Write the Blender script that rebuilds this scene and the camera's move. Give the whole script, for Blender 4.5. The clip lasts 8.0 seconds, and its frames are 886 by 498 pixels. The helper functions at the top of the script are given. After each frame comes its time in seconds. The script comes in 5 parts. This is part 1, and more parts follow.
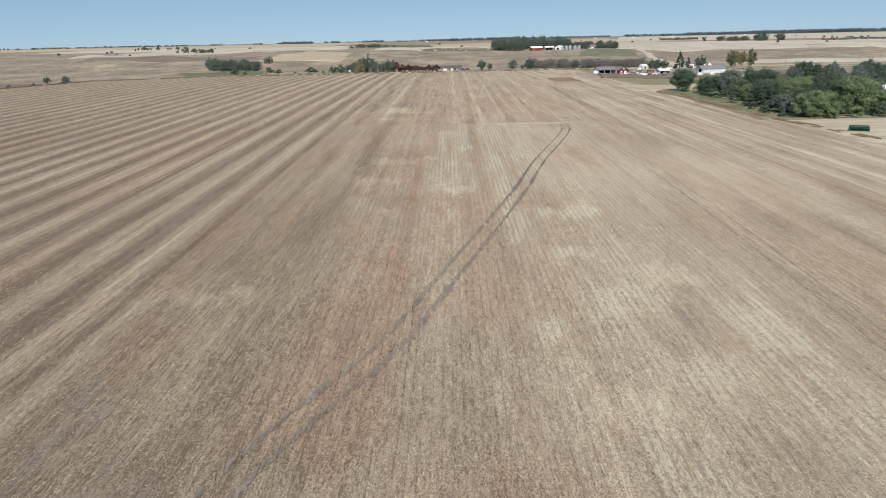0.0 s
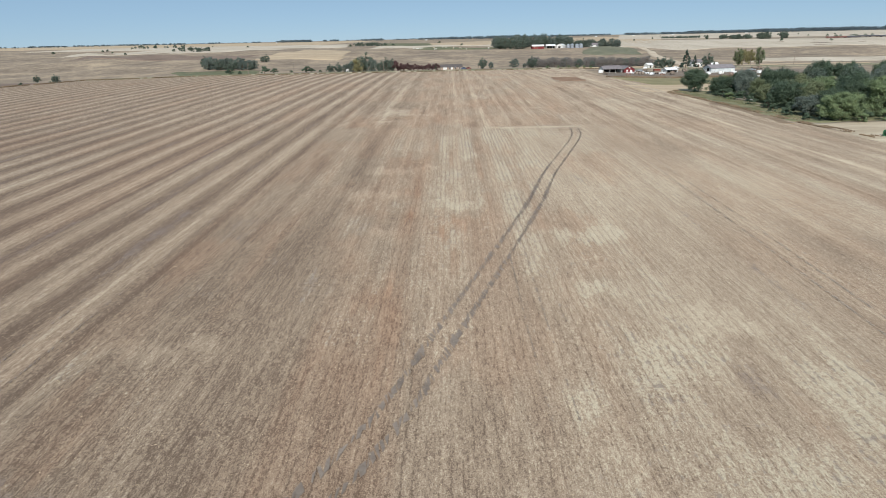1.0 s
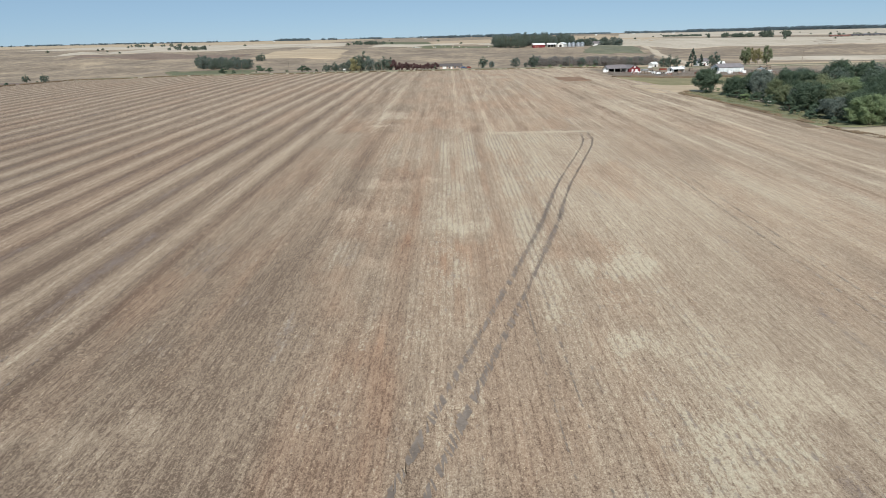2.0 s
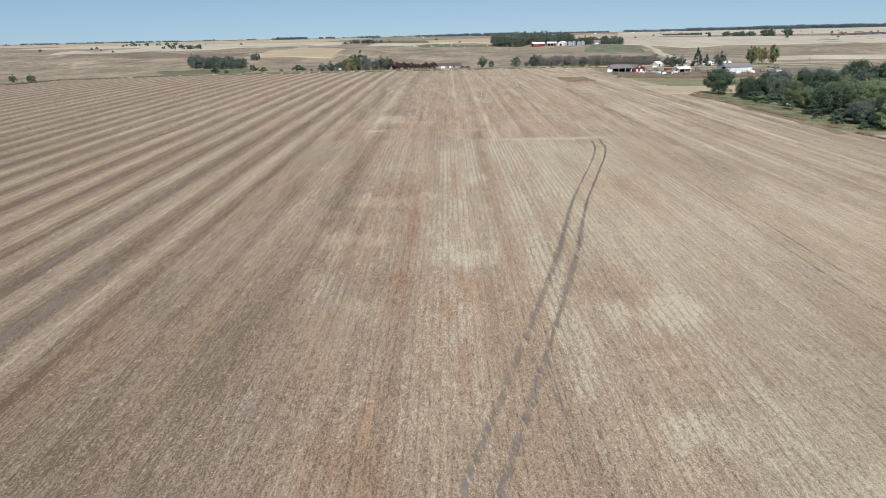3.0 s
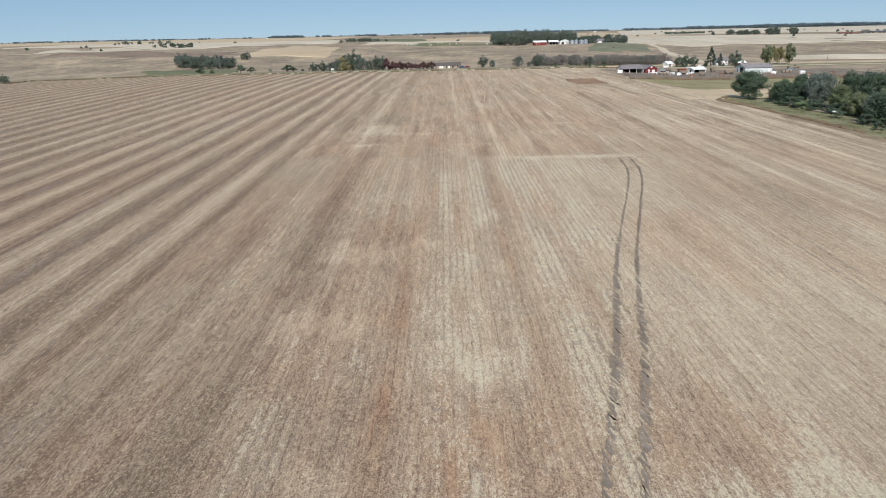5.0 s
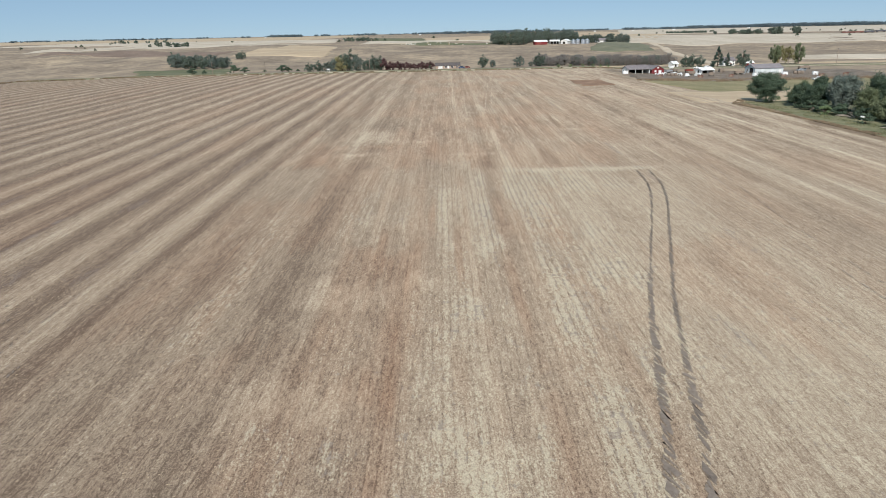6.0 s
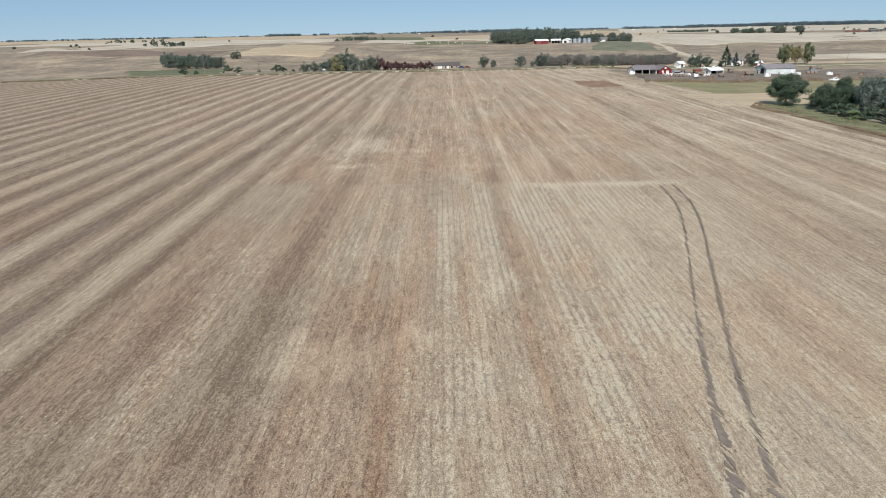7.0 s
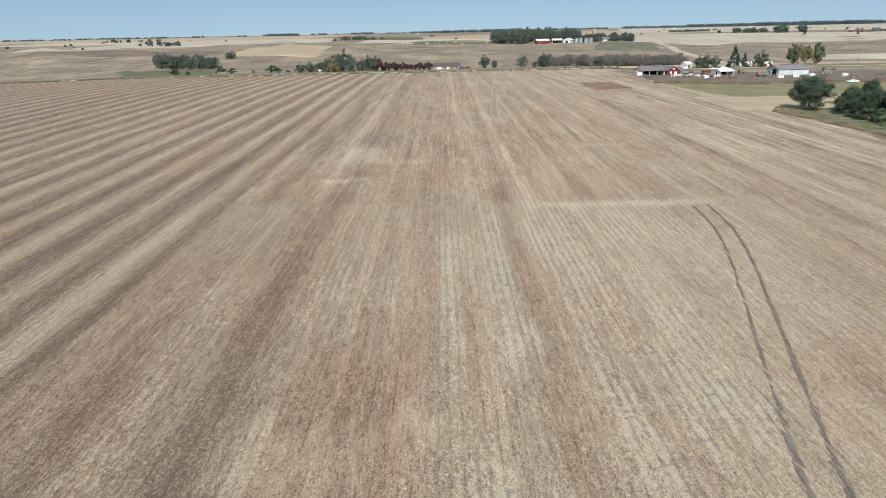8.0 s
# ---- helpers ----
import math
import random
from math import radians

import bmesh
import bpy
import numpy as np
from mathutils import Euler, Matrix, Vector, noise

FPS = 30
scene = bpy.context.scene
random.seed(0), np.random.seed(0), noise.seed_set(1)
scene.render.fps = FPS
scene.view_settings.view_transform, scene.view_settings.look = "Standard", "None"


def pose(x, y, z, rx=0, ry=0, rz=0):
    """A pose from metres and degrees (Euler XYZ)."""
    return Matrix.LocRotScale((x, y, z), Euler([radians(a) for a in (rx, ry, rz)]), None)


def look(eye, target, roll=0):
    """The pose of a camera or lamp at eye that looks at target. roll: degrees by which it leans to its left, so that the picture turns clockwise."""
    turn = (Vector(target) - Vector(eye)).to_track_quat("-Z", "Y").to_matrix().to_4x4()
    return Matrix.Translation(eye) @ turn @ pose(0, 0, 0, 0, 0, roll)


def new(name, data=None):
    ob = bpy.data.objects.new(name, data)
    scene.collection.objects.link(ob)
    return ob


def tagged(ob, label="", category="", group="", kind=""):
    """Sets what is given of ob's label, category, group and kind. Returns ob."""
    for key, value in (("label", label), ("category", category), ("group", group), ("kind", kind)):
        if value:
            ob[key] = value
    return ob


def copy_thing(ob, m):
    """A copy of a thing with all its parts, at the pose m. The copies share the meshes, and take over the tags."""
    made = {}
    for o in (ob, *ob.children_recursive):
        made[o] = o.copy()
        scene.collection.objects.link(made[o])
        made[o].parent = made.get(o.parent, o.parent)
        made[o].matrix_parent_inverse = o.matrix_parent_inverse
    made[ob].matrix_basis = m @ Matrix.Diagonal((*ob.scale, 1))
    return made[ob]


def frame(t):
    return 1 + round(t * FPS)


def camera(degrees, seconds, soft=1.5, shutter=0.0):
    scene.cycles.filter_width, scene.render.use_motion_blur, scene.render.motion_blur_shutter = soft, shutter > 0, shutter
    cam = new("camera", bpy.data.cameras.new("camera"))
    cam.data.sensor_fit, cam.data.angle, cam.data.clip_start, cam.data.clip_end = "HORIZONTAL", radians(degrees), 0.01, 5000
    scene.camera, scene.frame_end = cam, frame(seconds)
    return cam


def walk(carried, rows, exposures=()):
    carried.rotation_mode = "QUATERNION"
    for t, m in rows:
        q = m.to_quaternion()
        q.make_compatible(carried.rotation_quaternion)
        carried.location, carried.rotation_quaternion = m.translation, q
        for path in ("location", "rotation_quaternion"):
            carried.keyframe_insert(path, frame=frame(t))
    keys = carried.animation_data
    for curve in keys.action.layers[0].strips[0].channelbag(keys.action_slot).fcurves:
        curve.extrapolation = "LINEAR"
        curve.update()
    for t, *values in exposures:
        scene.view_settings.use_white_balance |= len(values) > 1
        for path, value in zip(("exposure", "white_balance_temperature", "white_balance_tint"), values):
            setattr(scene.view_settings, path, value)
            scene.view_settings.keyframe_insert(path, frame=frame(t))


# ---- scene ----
cam = camera(67.1, 8.0, 0.65)
METRES, EYE, TILT, LEAN, TURN = 107.3, 25.0, 0.6, 0.0, 0.9
ROWS = [
    (0.0, 0.0, 0.0, 0.0, -0.39, -17.98, 1.19),
    (0.5, -0.002, 0.062, -0.0014, -0.38, -18.04, 1.2),
    (1.0, -0.0039, 0.1243, -0.0024, -0.44, -18.11, 1.19),
    (1.5, -0.005, 0.1866, -0.0034, -0.47, -18.17, 1.2),
    (3.0, -0.0083, 0.375, -0.0055, -0.69, -18.33, 1.19),
    (3.5, -0.0087, 0.4381, -0.0062, -0.74, -18.37, 1.18),
    (4.0, -0.0093, 0.5008, -0.007, -0.78, -18.4, 1.15),
    (4.5, -0.0093, 0.5633, -0.0081, -0.82, -18.43, 1.16),
    (6.0, -0.0058, 0.7504, -0.0104, -0.92, -18.52, 1.15),
    (6.5, -0.0049, 0.8129, -0.0114, -0.94, -18.55, 1.14),
    (7.0, -0.0054, 0.8753, -0.0123, -0.99, -18.59, 1.15),
    (7.5, -0.0064, 0.9375, -0.0132, -1.05, -18.6, 1.16),
    (8.0, -0.008, 0.9997, -0.0145, -1.09, -18.61, 1.16),
]
walk(cam, [(t, pose(0, 0, EYE, TILT, LEAN, TURN) @ pose(METRES * x, METRES * y, METRES * z, 90 + pitch, roll, yaw)) for t, x, y, z, yaw, pitch, roll in ROWS])


# ---- daylight ----
SUN_HEIGHT, SUN_TURN = 40, 184
world = bpy.data.worlds.new("world")
scene.world = world
world.use_nodes = True
wt = world.node_tree
sky = wt.nodes.new("ShaderNodeTexSky")
sky.sky_type, sky.sun_disc = "NISHITA", False
sky.sun_elevation, sky.sun_rotation = radians(SUN_HEIGHT), radians(SUN_TURN)
sky.air_density, sky.dust_density, sky.ozone_density = 0.5, 0.25, 1.0
sky.altitude = 1500
wt.nodes["Background"].inputs[1].default_value = 0.06
haze = wt.nodes.new("ShaderNodeMix")
haze.data_type = "RGBA"
haze.inputs[0].default_value, haze.inputs[7].default_value = 0.6, (5.0, 7.9, 10.6, 1)
wt.links.new(sky.outputs[0], haze.inputs[6])
wt.links.new(haze.outputs[2], wt.nodes["Background"].inputs[0])
sun = new("sun", bpy.data.lights.new("sun", "SUN"))
sun.data.energy, sun.data.angle, sun.data.color = 4.3, radians(0.5), (1.0, 0.97, 0.92)
sa, se = radians(SUN_TURN), radians(SUN_HEIGHT)
sun.matrix_world = look((0, 0, 200), (-200 * math.sin(sa) * math.cos(se), -200 * math.cos(sa) * math.cos(se), 200 - 200 * math.sin(se)))
scene.view_settings.exposure = 0.195


# ---- materials ----
ROW = 0.762


class Nodes:
    """Short hand for a material's nodes."""

    def __init__(self, name, rough=0.9, metal=0.0):
        self.mat = bpy.data.materials.new(name)
        self.mat.use_nodes = True
        self.tree = self.mat.node_tree
        self.shader = self.tree.nodes["Principled BSDF"]
        self.shader.inputs["Roughness"].default_value = rough
        self.shader.inputs["Metallic"].default_value = metal
        self.shader.inputs["Specular IOR Level"].default_value = 0.25
        self.place = self.tree.nodes.new("ShaderNodeTexCoord").outputs["Object"]

    def put(self, socket, value):
        if hasattr(value, "is_linked"):
            self.tree.links.new(value, socket)
        elif isinstance(value, (tuple, list)) and len(value) == 3 and socket.type == "RGBA":
            socket.default_value = (*value, 1)
        else:
            socket.default_value = value

    def math(self, op, a, b=0.0, c=0.0, clamp=False):
        n = self.tree.nodes.new("ShaderNodeMath")
        n.operation, n.use_clamp = op, clamp
        for s, v in zip(n.inputs, (a, b, c)):
            self.put(s, v)
        return n.outputs[0]

    def scaled(self, v):
        n = self.tree.nodes.new("ShaderNodeVectorMath")
        n.operation = "MULTIPLY"
        self.put(n.inputs[0], self.place)
        n.inputs[1].default_value = v
        return n.outputs[0]

    def noise(self, size, detail=3.0, rough=0.55, at=None):
        n = self.tree.nodes.new("ShaderNodeTexNoise")
        self.put(n.inputs["Vector"], at or self.place)
        n.inputs["Scale"].default_value, n.inputs["Detail"].default_value = 1 / size, detail
        n.inputs["Roughness"].default_value = rough
        return n.outputs[0]

    def ramp(self, fac, stops):
        n = self.tree.nodes.new("ShaderNodeValToRGB")
        self.put(n.inputs[0], fac)
        el = n.color_ramp.elements
        while len(el) < len(stops):
            el.new(0.5)
        for e, (p, c) in zip(el, stops):
            e.position, e.color = p, (*c, 1)
        return n.outputs[0]

    def mix(self, fac, a, b, kind="MIX"):
        n = self.tree.nodes.new("ShaderNodeMix")
        n.data_type, n.blend_type = "RGBA", kind
        for i, v in ((0, fac), (6, a), (7, b)):
            self.put(n.inputs[i], v)
        return n.outputs[2]

    def bump(self, h, strength=0.5, depth=0.05):
        n = self.tree.nodes.new("ShaderNodeBump")
        n.inputs["Strength"].default_value, n.inputs["Distance"].default_value = strength, depth
        self.put(n.inputs["Height"], h)
        self.tree.links.new(n.outputs[0], self.shader.inputs["Normal"])

    def done(self, colour):
        self.put(self.shader.inputs["Base Color"], colour)
        return self.mat


def earth(name, a, b, c, big=30.0, small=1.2, stretch=(1, 1, 1), bump=0.4):
    """A soil, crop or grass surface: three colours mixed at two scales."""
    m = Nodes(name, 0.95)
    a, b, c = [(0.95 * r, 0.885 * g, 0.82 * bl) for r, g, bl in (a, b, c)]
    at = m.scaled(stretch)
    v = m.math("ADD", m.math("MULTIPLY", m.noise(big, 5, 0.65, at), 0.58), m.math("MULTIPLY", m.noise(small, 5, 0.65, at), 0.42))
    m.bump(m.noise(small * 0.6, 4, 0.6, at), bump, small * 0.2)
    return m.done(m.ramp(v, [(0.36, a), (0.5, b), (0.64, c)]))


def plain(name, colour, rough=0.6, metal=0.0, vary=0.12, size=0.8):
    """Paint, sheet metal or wood with faint stains and streaks."""
    m = Nodes(name, rough, metal)
    dark = tuple(v * (1 - 2 * vary) for v in colour)
    light = tuple(min(1, v * (1 + vary)) for v in colour)
    v = m.math("ADD", m.math("MULTIPLY", m.noise(size, 4), 0.6), m.math("MULTIPLY", m.noise(size * 0.12, 3, 0.6, m.scaled((1, 1, 0.25))), 0.4))
    return m.done(m.ramp(v, [(0.35, dark), (0.5, colour), (0.68, light)]))


def ribbed(name, colour, rough=0.5, pitch=0.3, vary=0.1):
    """Ribbed sheet metal, ribs running up the sheet."""
    m = Nodes(name, rough, 0.1)
    sep = m.tree.nodes.new("ShaderNodeSeparateXYZ")
    m.put(sep.inputs[0], m.place)
    s = m.math("ADD", sep.outputs[0], sep.outputs[1])
    m.bump(m.math("POWER", m.math("ABSOLUTE", m.math("SINE", m.math("MULTIPLY", s, math.pi / pitch))), 6), 0.5, 0.03)
    dark = tuple(v * (1 - 2 * vary) for v in colour)
    return m.done(m.ramp(m.noise(2.5, 4, 0.6), [(0.35, dark), (0.6, colour)]))


def foliage(name, a, b, c):
    """Leaves: tints differ from leaf to leaf and from clump to clump."""
    m = Nodes(name, 0.6)
    g = m.tree.nodes.new("ShaderNodeNewGeometry")
    o = m.tree.nodes.new("ShaderNodeObjectInfo")
    v = m.math("ADD", m.math("MULTIPLY", g.outputs["Random Per Island"], 0.36), m.math("MULTIPLY", m.noise(1.6, 2), 0.5))
    v = m.math("ADD", v, m.math("MULTIPLY", o.outputs["Random"], 0.2))
    tint = m.ramp(v, [(0.15, a), (0.5, b), (0.9, c)])
    thin = m.tree.nodes.new("ShaderNodeBsdfTranslucent")
    both = m.tree.nodes.new("ShaderNodeMixShader")
    both.inputs[0].default_value = 0.2
    m.put(thin.inputs[0], tint)
    m.tree.links.new(m.shader.outputs[0], both.inputs[1])
    m.tree.links.new(thin.outputs[0], both.inputs[2])
    m.tree.links.new(both.outputs[0], m.tree.nodes["Material Output"].inputs[0])
    return m.done(tint)


def field_stubble():
    """Bean stubble in rows: standing stalks, torn sheets of pale chaff over them and grey soil in the gaps."""
    m = Nodes("bean_stubble", 0.95)
    m.shader.inputs["Diffuse Roughness"].default_value = 1.0
    at = m.tree.nodes.new("ShaderNodeAttribute")
    at.attribute_name = "residue"
    sep = m.tree.nodes.new("ShaderNodeSeparateColor")
    m.put(sep.inputs[0], at.outputs["Color"])
    chaff, rust, bare, tone = sep.outputs[0], sep.outputs[1], sep.outputs[2], at.outputs["Alpha"]
    xyz = m.tree.nodes.new("ShaderNodeSeparateXYZ")
    m.put(xyz.inputs[0], m.place)
    wob = m.math("MULTIPLY", m.noise(14.0, 1), 0.35)
    turn = m.math("DIVIDE", m.math("ADD", xyz.outputs[0], wob), ROW)
    row_no = m.math("FLOOR", turn)
    between = m.math("SUBTRACT", 1.0, m.math("MULTIPLY", m.math("ABSOLUTE", m.math("SUBTRACT", m.math("FRACT", turn), 0.5)), 2.0))

    def centred(v):
        return m.math("SUBTRACT", v, 0.5)

    def down_row(spread, rate, detail, rough):
        spot = m.tree.nodes.new("ShaderNodeCombineXYZ")
        m.put(spot.inputs[0], m.math("MULTIPLY", row_no, spread))
        m.put(spot.inputs[1], m.math("MULTIPLY", xyz.outputs[1], rate))
        return centred(m.noise(1.0, detail, rough, spot.outputs[0]))

    def total(*terms):
        v = 0.0
        for wave, amount in terms:
            v = m.math("MULTIPLY_ADD", wave, amount, v)
        return v

    grain = m.noise(0.085, 2, 0.7, m.scaled((1.0, 0.75, 1)))
    speck = centred(grain)
    crumb = centred(m.noise(0.21, 2, 0.65, m.scaled((1.2, 0.7, 1))))
    torn = centred(m.noise(1.0, 3, 0.6, m.scaled((2.5, 1.0, 1))))
    drift = centred(m.noise(1.0, 3, 0.6, m.scaled((0.75, 0.22, 1))))
    fine = centred(m.noise(1.0, 2, 0.6, m.scaled((7.5, 2.0, 1))))
    streak = centred(m.noise(1.0, 3, 0.7, m.scaled((3.0, 0.13, 1))))
    weave = centred(m.noise(1.0, 3, 0.75, m.scaled((2.3, 0.33, 1))))
    comb = centred(m.noise(1.0, 3, 0.75, m.scaled((2.0, 0.10, 1))))
    strand = centred(m.noise(1.0, 2, 0.6, m.scaled((5.0, 0.7, 1))))
    fleck = centred(m.noise(1.0, 1, 0.5, m.scaled((4.2, 0.55, 1))))
    away = m.math("MULTIPLY", m.math("SUBTRACT", xyz.outputs[1], 165.0), 0.010, clamp=True)
    each_row = down_row(3.71, 0.055, 3, 0.6)
    each_pass = down_row(9.17, 0.011, 2, 0.5)
    notch = down_row(5.33, 0.75, 3, 0.7)
    # standing stubble, with the row lines showing through
    line = m.math("MULTIPLY", m.math("SUBTRACT", 0.30, between), 4.5, clamp=True)
    line = m.math("MULTIPLY", line, m.math("MULTIPLY_ADD", each_row, 2.0, m.math("MULTIPLY_ADD", notch, 3.2, 0.36), clamp=True))
    calm = m.math("SUBTRACT", 1.0, m.math("MULTIPLY", m.math("MULTIPLY", m.math("MULTIPLY", m.math("SUBTRACT", xyz.outputs[0], 13.0), 0.055, clamp=True), 0.24), m.math("MULTIPLY", m.math("SUBTRACT", 205.0, xyz.outputs[1]), 0.012, clamp=True)))
    v = total((speck, 1.6), (crumb, 0.8), (strand, m.math("MULTIPLY_ADD", away, -0.3, 0.3)), (torn, 0.32), (fine, 0.65), (drift, 0.20), (weave, 0.42), (comb, m.math("MULTIPLY", away, 0.5)), (fleck, m.math("MULTIPLY_ADD", away, 0.5, 0.3)), (streak, 0.15), (each_row, m.math("MULTIPLY_ADD", away, 0.45, 0.30)), (each_pass, 0.26), (line, -0.25))
    v = m.math("ADD", m.math("MULTIPLY", v, calm), m.math("ADD", tone, 0.05))
    stalk = m.ramp(v, [(0.0, (0.150, 0.112, 0.082)), (0.25, (0.264, 0.207, 0.150)), (0.5, (0.398, 0.324, 0.240)), (0.75, (0.522, 0.460, 0.344)), (1.0, (0.68, 0.632, 0.48))])
    brown = m.ramp(v, [(0.0, (0.165, 0.096, 0.063)), (0.5, (0.405, 0.270, 0.178)), (1.0, (0.60, 0.455, 0.32))])
    col = m.mix(m.math("MULTIPLY", rust, m.math("MULTIPLY_ADD", streak, 1.6, m.math("MULTIPLY_ADD", each_row, 1.2, 0.85)), clamp=True), stalk, brown)
    # grey soil where the residue is thin
    soil = m.ramp(grain, [(0.3, (0.185, 0.152, 0.135)), (0.7, (0.315, 0.268, 0.238))])
    open_soil = total((bare, 1.0), (torn, 0.7), (drift, 0.8), (crumb, 0.6), (each_row, 0.5))
    col = m.mix(m.math("MULTIPLY", m.math("SUBTRACT", open_soil, 0.42), 3.2, clamp=True), col, soil)
    # torn sheets of chaff, notched along the rows
    sheet = total((chaff, 1.0), (torn, 0.8), (drift, 0.40), (each_row, 0.35), (each_pass, 0.20), (weave, 0.4), (fine, 0.85), (crumb, 0.9), (notch, 0.6), (m.math("SUBTRACT", between, 0.5), 0.14))
    pale = m.math("MULTIPLY", m.math("SUBTRACT", sheet, 0.46), 6.5, clamp=True)
    straw = m.ramp(m.math("ADD", grain, m.math("MULTIPLY", crumb, 0.5)), [(0.2, (0.388, 0.350, 0.258)), (0.5, (0.552, 0.513, 0.386)), (0.8, (0.72, 0.69, 0.545))])
    col = m.mix(m.math("MULTIPLY", pale, 0.66), col, straw)
    # gaps in the sheets
    gap = total((notch, 1.5), (torn, 0.9), (crumb, 0.5), (between, -0.28), (bare, 0.30), (chaff, 0.16))
    gap = m.math("MULTIPLY", m.math("SUBTRACT", gap, 0.13), 6.0, clamp=True)
    gap = m.math("MULTIPLY", gap, m.math("MULTIPLY", m.math("SUBTRACT", sheet, 0.24), 3.0, clamp=True))
    col = m.mix(m.math("MULTIPLY", gap, 0.72), col, soil)
    m.bump(total((v, 0.8), (pale, 0.35), (gap, -0.6)), 0.5, 0.08)
    return m.done(m.mix(1.0, col, (0.600, 0.572, 0.568), "MULTIPLY"))


